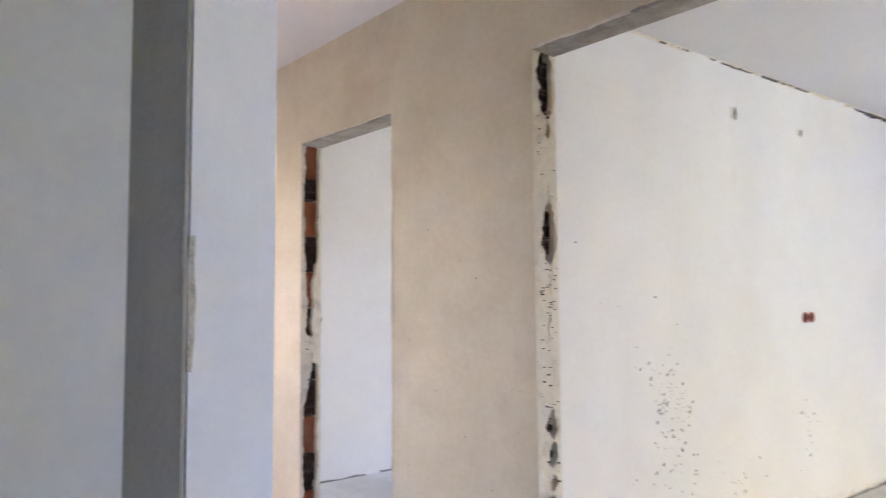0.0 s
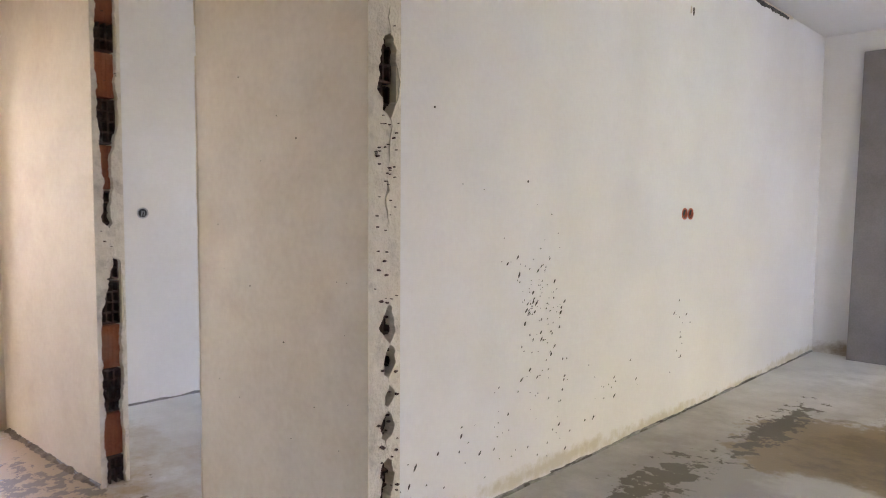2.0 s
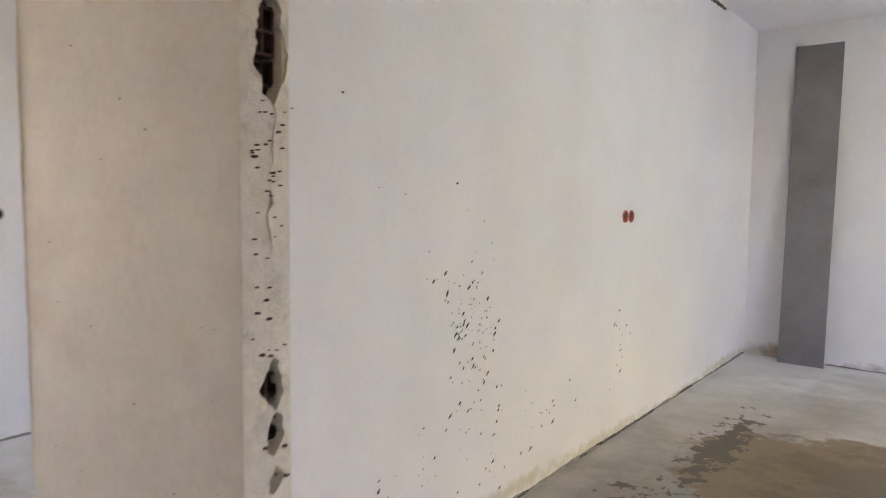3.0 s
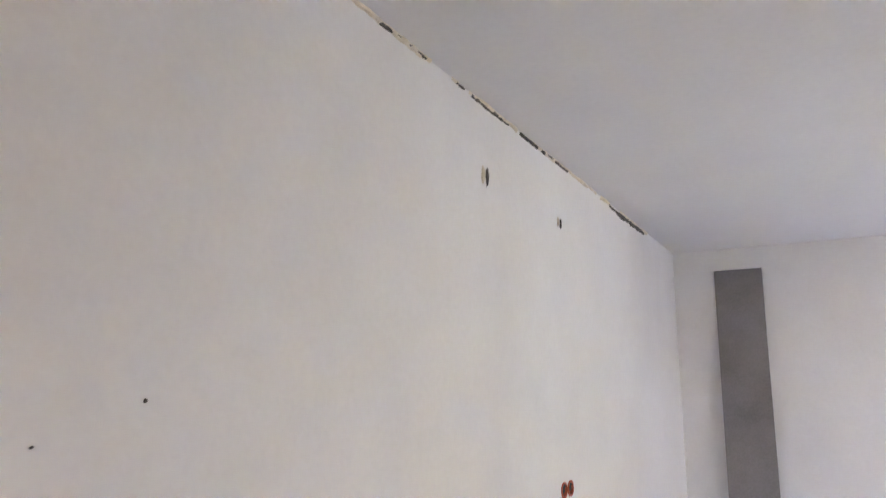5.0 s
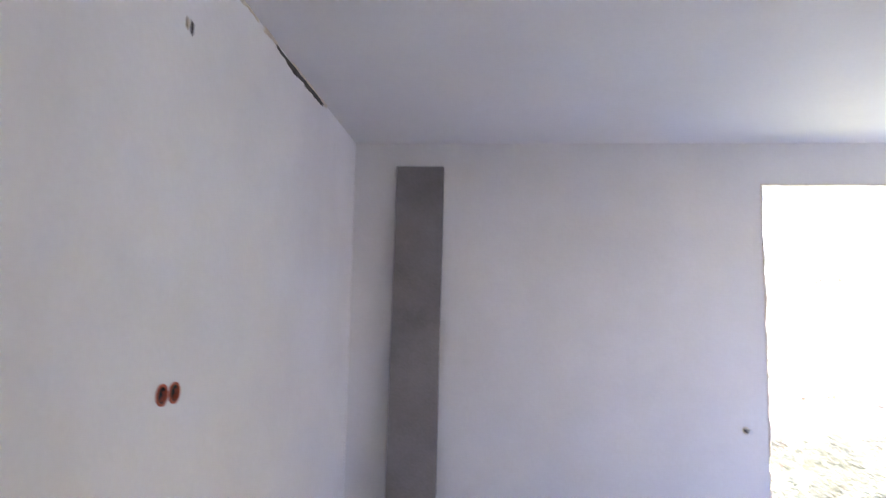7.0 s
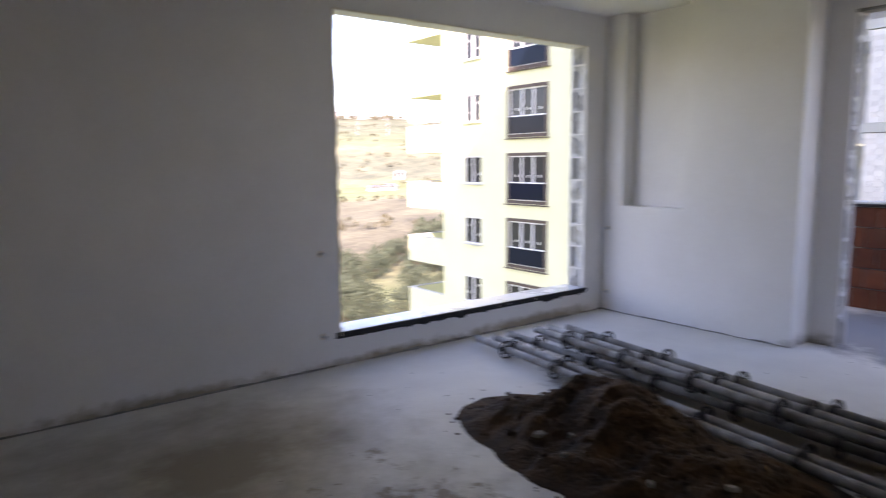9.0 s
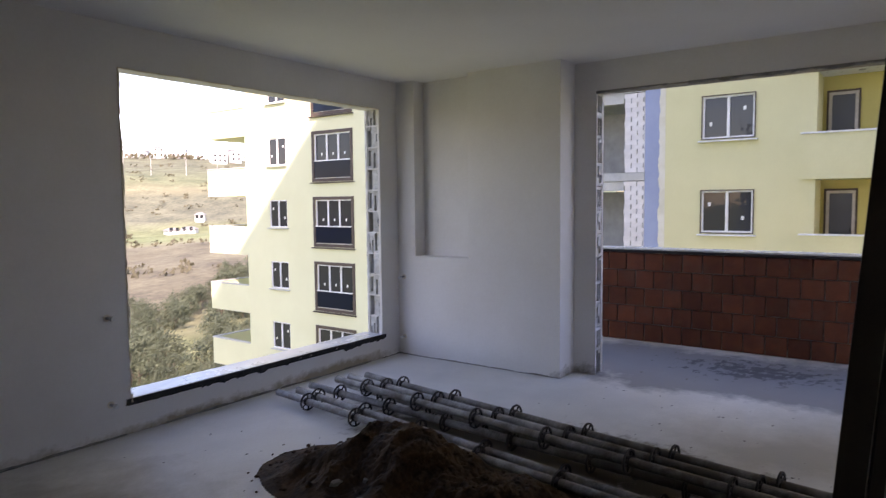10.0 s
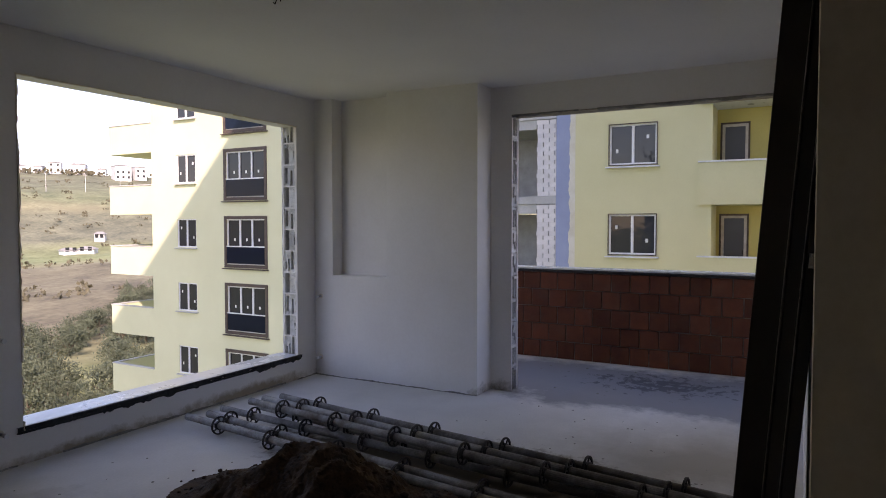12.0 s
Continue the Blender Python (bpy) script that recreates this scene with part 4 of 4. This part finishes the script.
tagged(part("plaster_gouge", gouge(pose(0, 0.752, 1.553, 90, 0, 90), 0.003, 0.004, 3.0), SPLASH), "small dark nick in the white plaster", "plaster damage")

# parapet bricks
rng = random.Random(5)
brick_meshes = []
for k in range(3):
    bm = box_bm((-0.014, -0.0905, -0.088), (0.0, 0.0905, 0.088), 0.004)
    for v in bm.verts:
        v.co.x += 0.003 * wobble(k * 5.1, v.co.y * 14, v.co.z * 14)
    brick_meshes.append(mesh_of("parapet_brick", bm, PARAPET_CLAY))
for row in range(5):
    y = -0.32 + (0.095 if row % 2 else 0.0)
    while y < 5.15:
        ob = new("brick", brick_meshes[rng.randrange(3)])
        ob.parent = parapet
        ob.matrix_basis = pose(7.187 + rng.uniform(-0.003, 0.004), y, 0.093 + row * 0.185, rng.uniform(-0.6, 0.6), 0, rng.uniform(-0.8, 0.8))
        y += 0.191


# ---- outside ----
def hill(x, y):
    u = 0.5 * x + 0.866 * y
    z = float(np.interp(u, (-900, 30, 70, 100, 150, 210, 260, 360, 460, 700, 1600), (-19, -19, -18, -17, -14, -11.5, -8.5, 16, 31, 38, 26)))
    k = min(max((u - 60) / 150, 0), 1)
    return z + k * (3.2 * wobble(x / 55, y / 55, 0.3) + 1.1 * wobble(x / 17, y / 17, 1.7))


def ground_sheet():
    bm = bmesh.new()
    line = sorted({round(s * (abs(k) / 60) ** 2.2 * 2600, 2) for k in range(0, 61) for s in (-1, 1)})
    grid = [[bm.verts.new((x + 120, y + 200, hill(x + 120, y + 200))) for y in line] for x in line]
    for i in range(len(line) - 1):
        for j in range(len(line) - 1):
            bm.faces.new((grid[i][j], grid[i + 1][j], grid[i + 1][j + 1], grid[i][j + 1]))
    return bm


def land_material():
    m = material("hillside_land", (0.035, 0.045, 0.022), (0.33, 0.335, 0.20), 0.95, 0.10, 0.8, 0.3, stain=(0.14, 0.135, 0.075), amount=0.9, detail=12)
    n, ln = m.node_tree.nodes, m.node_tree.links
    b = n["Principled BSDF"]
    geo = n.new("ShaderNodeNewGeometry")
    dot = n.new("ShaderNodeVectorMath")
    dot.operation = "DOT_PRODUCT"
    dot.inputs[1].default_value = (0.5, 0.866, 0)
    ln.new(geo.outputs["Position"], dot.inputs[0])
    nz = n.new("ShaderNodeTexNoise")
    nz.inputs["Scale"].default_value, nz.inputs["Detail"].default_value = 0.03, 8
    ln.new(geo.outputs["Position"], nz.inputs["Vector"])
    add = n.new("ShaderNodeMath")
    add.operation = "MULTIPLY_ADD"
    ln.new(nz.outputs[0], add.inputs[0])
    add.inputs[1].default_value = 40
    ln.new(dot.outputs["Value"], add.inputs[2])
    rng = n.new("ShaderNodeMapRange")
    rng.inputs[1].default_value, rng.inputs[2].default_value = 60, 560
    ln.new(add.outputs[0], rng.inputs[0])
    ramp = n.new("ShaderNodeValToRGB")
    cr = ramp.color_ramp
    stops = ((0.0, (0.20, 0.245, 0.085)), (0.12, (0.21, 0.24, 0.10)), (0.16, (0.150, 0.112, 0.082)), (0.345, (0.16, 0.125, 0.09)), (0.37, (0.30, 0.28, 0.16)), (0.40, (0.20, 0.255, 0.10)),
             (0.445, (0.225, 0.25, 0.12)), (0.475, (0.125, 0.125, 0.10)), (0.55, (0.135, 0.135, 0.105)), (0.575, (0.30, 0.275, 0.17)), (0.61, (0.165, 0.19, 0.10)), (0.76, (0.14, 0.145, 0.10)))
    cr.elements[0].position, cr.elements[0].color = stops[0][0], (*stops[0][1], 1)
    cr.elements[1].position, cr.elements[1].color = stops[-1][0], (*stops[-1][1], 1)
    for p, c in stops[1:-1]:
        e = cr.elements.new(p)
        e.color = (*c, 1)
    ln.new(rng.outputs[0], ramp.inputs[0])
    mx = n.new("ShaderNodeMix")
    mx.data_type = "RGBA"
    mx.inputs["Factor"].default_value = 0.5
    ln.new(b.inputs["Base Color"].links[0].from_socket, mx.inputs["A"])
    ln.new(ramp.outputs[0], mx.inputs["B"])
    ln.new(mx.outputs["Result"], b.inputs["Base Color"])
    return m


ground = structure("ground", ground_sheet(), land_material(), "grassy and scrubby hillside")
for p in ground.data.polygons:
    p.use_smooth = True

FX = 21.8


def facade_window(house, y0, y1, z0, z1, panes, surround=0.0, railing=0.0, sill=True, x=FX, wood=None):
    """A window set into a facade that faces -x; y1 > y0. Frame, panes, sill, and where asked a surround and a glass railing."""
    win = part("window", solid_grid([x - 0.03, x + 0.06], [y0, y0 + 0.05, y1 - 0.05, y1], [z0, z0 + 0.05, z1 - 0.05, z1],
        lambda a, b, c: not (inside(b, y0 + 0.05, y1 - 0.05) and inside(c, z0 + 0.05, z1 - 0.05))), wood or WHITE_PVC, house)
    w = (y1 - y0 - 0.10) / panes
    for i in range(panes):
        a = y0 + 0.05 + w * i
        part("pane", box_bm((x + 0.02, a, z0 + 0.05), (x + 0.035, a + w, z1 - 0.05)), GLASS, win)
        if i:
            part("mullion", box_bm((x - 0.032, a - 0.04, z0 + 0.05), (x + 0.015, a + 0.04, z1 - 0.05)), wood or WHITE_PVC, win)
        s = a + w * (0.5 if panes > 2 else (0.35 + 0.4 * (i % 2)))
        q = z0 + (z1 - z0) * (0.55 if panes > 2 else (0.68 if (i + int(z0)) % 2 else 0.35))
        part("sticker", box_bm((x + 0.012, s - 0.04, q - 0.06), (x + 0.019, s + 0.04, q + 0.06)), STICKER, win)
    if surround:
        s = surround
        part("surround", solid_grid([x - 0.10, x - 0.004], [y0 - s, y0 - 0.003, y1 + 0.003, y1 + s], [z0 - s, z0 - 0.003, z1 + 0.003, z1 + s],
            lambda a, b, c: not (inside(b, y0, y1) and inside(c, z0, z1))), WOOD_TAPE, win, "brown window surround")
    if sill:
        e = surround + 0.08
        part("sill", box_bm((x - 0.19, y0 - e, z0 - surround - 0.075), (x + 0.0, y1 + e, z0 - surround - 0.03), 0.012), WOOD_TAPE if surround > 0.1 else MARBLE if surround else SLAB, win)
    if railing:
        part("railing_glass", box_bm((x - 0.09, y0 + 0.02, z0 + 0.04), (x - 0.075, y1 - 0.02, z0 + railing)), RAIL_GLASS, win, "dark blue glass railing")
        part("rail", box_bm((x - 0.10, y0 + 0.005, z0 + railing), (x - 0.06, y1 - 0.005, z0 + railing + 0.05)), WHITE_PVC, win)
    return win


def wall_with_holes(x0, x1, y0, y1, z0, z1, holes):
    ys = sorted({y0, y1, *[v for h in holes for v in h[:2]]})
    zs = sorted({z0, z1, *[v for h in holes for v in h[2:]]})
    return solid_grid([x0, x0 + 0.12, x1], ys, zs, lambda x, y, z: x > x0 + 0.12 or not any(inside(y, h[0], h[1]) and inside(z, h[2], h[3]) for h in holes))


# the house beyond the window
PITCH = 2.98
north_house = thing("apartment_house", "yellow rendered apartment house with brown window surrounds", "building")
big, small_w = [], []
for k in range(-5, 4):
    z = 2.59 + PITCH * k
    big.append((21.46, 23.73, z, z + 2.01))
    small_w.append((25.68, 26.95, z + 0.72, z + 2.03))
part("wall", wall_with_holes(FX, FX + 12, 14.0, 28.7, -19, 16.5, big + small_w), YELLOW, north_house)
part("roof", box_bm((FX - 0.5, 13.7, 16.503), (FX + 12.3, 29.0, 16.9)), SLAB, north_house)
for y0, y1, z0, z1 in big:
    facade_window(north_house, y0, y1, z0, z1, 3, 0.14, 0.78, x=FX + 0.06)
for y0, y1, z0, z1 in small_w:
    facade_window(north_house, y0, y1, z0, z1, 2, x=FX + 0.06)
for k in range(-5, 4):
    z = 3.27 + PITCH * k
    bal = part("balcony", solid_grid([FX + 0.0, FX + 0.12, FX + 3.0], [28.705, 31.75, 31.87], [z - 1.4, z - 1.24, z],
        lambda a, b, c: c < z - 1.24 or a < FX + 0.12 or b > 31.75), YELLOW, north_house)
    part("coping", solid_grid([FX - 0.03, FX + 0.15, FX + 3.0], [28.71, 31.72, 31.9], [z + 0.003, z + 0.05],
        lambda a, b, c: a < FX + 0.15 or b > 31.72), SLAB, bal)

# the house beyond the balcony: rendered part, insulated strip and unfinished bay
PB = 2.86
GX = 21.8
south_house = thing("apartment_house", "yellow rendered apartment house with an unfinished bay", "building")
holes = [(5.16, 6.63, 0.45 + PB * k, 1.72 + PB * k) for k in range(-5, 5)]
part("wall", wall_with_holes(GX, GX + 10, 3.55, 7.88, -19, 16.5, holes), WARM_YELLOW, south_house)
part("roof", box_bm((GX - 0.3, -6, 16.503), (GX + 10, 12.6, 16.9)), SLAB, south_house)
part("recessed_wall", box_bm((GX + 1.3, -6, -19), (GX + 10, 3.546, 16.5)), DEEP_YELLOW, south_house, "deep yellow recessed balcony wall")
for k in range(-5, 5):
    z = 0.45 + PB * k
    facade_window(south_house, 5.16, 6.63, z, z + 1.27, 2, 0.03, x=GX + 0.06)
    door = part("balcony_door", solid_grid([GX + 1.24, GX + 1.3], [2.60, 2.69, 3.36, 3.45], [z - 0.95, z + 1.2, z + 1.29],
        lambda a, b, c: not (inside(b, 2.69, 3.36) and c < z + 1.2)), WOOD_TAPE, south_house)
    part("pane", box_bm((GX + 1.27, 2.69, z - 0.95), (GX + 1.285, 3.36, z + 1.2)), PALE_GLASS, door)
    part("taped_sash", solid_grid([GX + 1.225, GX + 1.266], [2.65, 2.73, 3.31, 3.39], [z - 0.95, z + 1.15, z + 1.23],
        lambda a, b, c: not (inside(b, 2.73, 3.31) and c < z + 1.15)), BEIGE_PVC, door, "sash under pale masking tape")
    part("door_handle", box_bm((GX + 1.17, 2.745, z + 0.02), (GX + 1.222, 2.775, z + 0.16), 0.006), BLACKHOLE, door)
    zt = 3.27 + PB * (k - 1)
    if zt > 7:
        continue
    if zt > 6:
        part("canopy", box_bm((GX - 0.1, -6, 5.02), (GX + 1.296, 3.9, 5.2), 0.01), WHITE_PVC, south_house, "white painted canopy slab")
        part("downlight", tube_bm([(GX + 0.6, 2.55, 5.0), (GX + 0.6, 2.55, 5.018)], 0.09, 14), SLAB, south_house)
        continue
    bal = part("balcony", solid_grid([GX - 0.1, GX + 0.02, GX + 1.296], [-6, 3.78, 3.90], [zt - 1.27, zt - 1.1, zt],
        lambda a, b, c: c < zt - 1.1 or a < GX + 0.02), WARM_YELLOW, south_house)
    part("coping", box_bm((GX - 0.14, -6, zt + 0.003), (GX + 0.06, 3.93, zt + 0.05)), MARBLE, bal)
def render_edge_bm():
    """The ragged end of the base coat beside the insulation boards."""
    bm, rows = bmesh.new(), []
    for i in range(int(35.5 / 0.06)):
        z = -19 + 0.06 * i
        y = 7.955 + 0.05 * wobble(z * 2.3, 1.0) + 0.045 * wobble(z * 6.1, 4.0)
        rows.append([bm.verts.new(p) for p in ((GX - 0.006, 7.76, z), (GX - 0.006, y, z), (GX + 0.045, y + 0.01, z))])
    for p, q in zip(rows, rows[1:]):
        for c in (0, 1):
            bm.faces.new((p[c], p[c + 1], q[c + 1], q[c]))
    return bm


part("render_edge", render_edge_bm(), BASE_COAT, south_house, "ragged pale base coat edge")
part("insulation_strip", box_bm((GX + 0.04, 7.885, -19), (GX + 3, 8.43, 16.5)), BLUE_BOARD, south_house, "blue insulation board strip")
for k in range(-5, 5):
    z = 1.8 + PB * k
    part("slab", box_bm((GX + 0.02, 8.434, z + 0.3), (GX + 9, 12.6, z + 0.56)), SLAB, south_house)
    part("beam", box_bm((GX + 0.08, 9.15, z - 0.02), (GX + 0.4, 12.6, z + 0.297)), SLAB, south_house)
    # Darker cement puts the bay's inner shade into the wall colour.
    part("inner_wall", box_bm((GX + 2.6, 9.17, z - 2.3), (GX + 2.8, 12.5, z - 0.03)), BARE_CEMENT, south_house)
    for c in range(17):
        zz = z - 2.29 + 0.151 * c
        joints = [8.44, 8.50, 8.90, 9.13] if c % 2 else [8.44, 8.70, 9.12 + 0.02 * ((c * 5) % 3)]
        if not -2 < k < 2:
            continue
        for a, b in zip(joints, joints[1:]):
            part("block", box_bm((GX + 0.05 + 0.006 * wobble(c * 1.3, a * 7), a, zz), (GX + 0.3, b - 0.026, zz + 0.1495)), WHITE_BLOCK, south_house)
    part("block_backing", box_bm((GX + 0.22, 8.44, z - 2.3), (GX + 0.28, 9.14, z + 0.295)), MORTAR, south_house)


# hillside trees
def crown_bm(rng, radius, height, leaves):
    """Clumps of small leaves round many twig ends, uneven and with gaps."""
    bm = bmesh.new()
    clumps = []
    for _ in range(26):
        a, h = rng.uniform(0, 6.283), rng.uniform(0.15, 1)
        r = radius * math.sin(math.pi * (0.12 + 0.80 * h)) * rng.uniform(0.35, 1.05)
        clumps.append((Vector((r * math.cos(a), r * math.sin(a), height * h)), rng.uniform(0.18, 0.34) * radius))
    for i in range(leaves):
        c, s = clumps[i % len(clumps)]
        d = Vector((rng.gauss(0, 1), rng.gauss(0, 1), rng.gauss(0, 0.8))) * s * 0.75
        p, q = c + d, Euler((rng.uniform(0, 6.3), rng.uniform(0, 6.3), rng.uniform(0, 6.3))).to_quaternion()
        w = rng.uniform(0.12, 0.24) * radius / 3
        f = [bm.verts.new(p + q @ Vector(o) * w) for o in ((-1, 0, 0), (0, -0.6, 0.15), (1.1, 0, 0), (0, 0.6, 0.15))]
        bm.faces.new(f)
    return bm


def make_tree(rng, radius, height):
    t = thing("tree", "dark evergreen tree on the hillside", "tree", "hillside trees")
    part("trunk", tube_bm([(0, 0, -0.5), (0.08, 0.05, height * 0.3), (-0.05, 0.1, height * 0.7)], 0.16, 7, 0.45), BARK, t)
    for i in range(5):
        a = i * 1.3
        part("limb", tube_bm([(0, 0.03, height * 0.25 + 0.15 * i), (0.5 * radius * math.cos(a), 0.5 * radius * math.sin(a), height * 0.55 + 0.1 * i)], 0.07, 5, 0.4), BARK, t)
    crown = part("crown", crown_bm(rng, radius, height * 0.85, 1500), LEAF, t)
    crown.location = (0, 0, height * 0.15)
    return t


rng = random.Random(4)
kinds = [make_tree(rng, r, h) for r, h in ((1.9, 3.4), (2.4, 4.0), (1.5, 2.8))]
spots = []
for _ in range(2600):
    ang, d = radians(rng.uniform(20, 40)), 62 + 88 * rng.random() ** 0.8
    x, y = d * math.sin(ang), d * math.cos(ang)
    if (19 < x < 37 and y < 37) or wobble(x / 11, y / 11, 5.1) + 0.4 * wobble(x / 4, y / 4, 3.3) < 0.0 or d > 112 + 34 * (ang > radians(32)) + 10 * wobble(x / 9, y / 9, 2.2):
        continue
    if all((x - a) ** 2 + (y - b) ** 2 > 7 for a, b in spots):
        spots.append((x, y))
for i, (x, y) in enumerate(spots[:290]):
    m = pose(x, y, hill(x, y) - 0.3, 0, 0, rng.uniform(0, 360))
    if i < 3:
        kinds[i].matrix_basis = m
    else:
        copy_thing(kinds[i % 3], m)

# far scrub along the hill
bm = bmesh.new()
for n_bush in range(1500):
    ang, d = radians(rng.uniform(5, 50)), rng.uniform(150, 420) if n_bush % 3 else rng.uniform(452, 472)
    x, y = d * math.sin(ang), d * math.cos(ang)
    if wobble(x / 40, y / 40, 8.2) < (0.05 if n_bush % 3 else -0.1):
        continue
    z, r = hill(x, y), rng.uniform(0.4, 1.1) if n_bush % 3 else rng.uniform(0.8, 2.0)
    for _ in range(9):
        c = Vector((x + rng.gauss(0, r), y + rng.gauss(0, r), z + rng.uniform(0, r * 1.4)))
        q = Euler((rng.uniform(0, 6), rng.uniform(0, 6), rng.uniform(0, 6))).to_quaternion()
        bm.faces.new([bm.verts.new(c + q @ Vector(o) * r * 0.6) for o in ((-1, 0, 0), (0, -0.8, 0.2), (1, 0, 0), (0, 0.8, 0.2))])
tagged(part("far_scrub", bm, SCRUB, None, "dark scrub scattered over the far hillside"), "", "scrub", "", "stuff")


def make_house(x, y, w, d, h, roof, turn, sink=0.0, tall=False):
    t = thing("house", "small white house on the far hill" if not tall else "white apartment block far off", "house", "far houses", pose(x, y, hill(x, y) - sink, 0, 0, turn))
    part("wall", box_bm((-w / 2, -d / 2, -1), (w / 2, d / 2, h)), FAR_WHITE, t)
    bm = bmesh.new()
    e = [bm.verts.new(p) for p in ((-w / 2 - .4, -d / 2 - .4, h), (w / 2 + .4, -d / 2 - .4, h), (w / 2 + .4, d / 2 + .4, h), (-w / 2 - .4, d / 2 + .4, h), (-w / 4, 0, h + roof), (w / 4, 0, h + roof))]
    for f in ((0, 1, 5, 4), (1, 2, 5), (2, 3, 4, 5), (3, 0, 4), (3, 2, 1, 0)):
        bm.faces.new([e[i] for i in f])
    part("roof", bm, ROOF_TILE if not tall else SLAB, t)
    for s in range(max(1, int(h / 3))):
        for c in range(max(2, int(w / 3))):
            a = -w / 2 + (c + 0.5) * w / max(2, int(w / 3))
            part("window", box_bm((a - 0.6, -d / 2 - 0.05, 1 + 3 * s), (a + 0.6, -d / 2 - 0.004, 2.4 + 3 * s)), GLASS, t)


for ang, d, w, h, dp in ((27.4, 466, 6, 5, 6), (28.1, 474, 5, 5, 6), (29.0, 478, 6, 4, 6), (30.2, 476, 5, 4, 6), (31.2, 468, 7, 6, 6), (32.7, 466, 9, 5.5, 6), (34.3, 470, 5, 4, 6), (35.6, 440, 9, 8.5, 8),
                         (25.2, 470, 7, 4, 6), (34.05, 276, 3.4, 2.4, 3), (33.2, 256, 5.0, 1.6, 4), (31.9, 256, 4.5, 1.4, 4), (36.8, 445, 7, 7, 7)):
    make_house(d * math.sin(radians(ang)), d * math.cos(radians(ang)), w, dp, h, 0.9, -ang + 40 * wobble(ang, d))
make_house(-92, 7.0, 12, 9, 33, 0.4, -88, 0, True)
make_house(-105, 24.0, 12, 9, 36, 0.4, -88, 0, True)
make_house(-100, -12.0, 14, 9, 22, 0.4, -88, 0, True)


def utility_pole(ang, d):
    x, y = d * math.sin(radians(ang)), d * math.cos(radians(ang))
    t = thing("utility_pole", "pale wooden utility pole on the hillside", "utility pole", "hillside poles", pose(x, y, hill(x, y) - 0.3, 0, 0, -ang))
    part("shaft", tube_bm([(0, 0, 0), (0, 0, 9)], 0.16, 7, 0.6), SLAB, t)
    part("crossarm", box_bm((-0.9, -0.06, 8.4), (0.9, 0.06, 8.55)), SLAB, t)


for ang, d in ((28.6, 372), (30.56, 368), (33.14, 366), (35.5, 380)):
    utility_pole(ang, d)
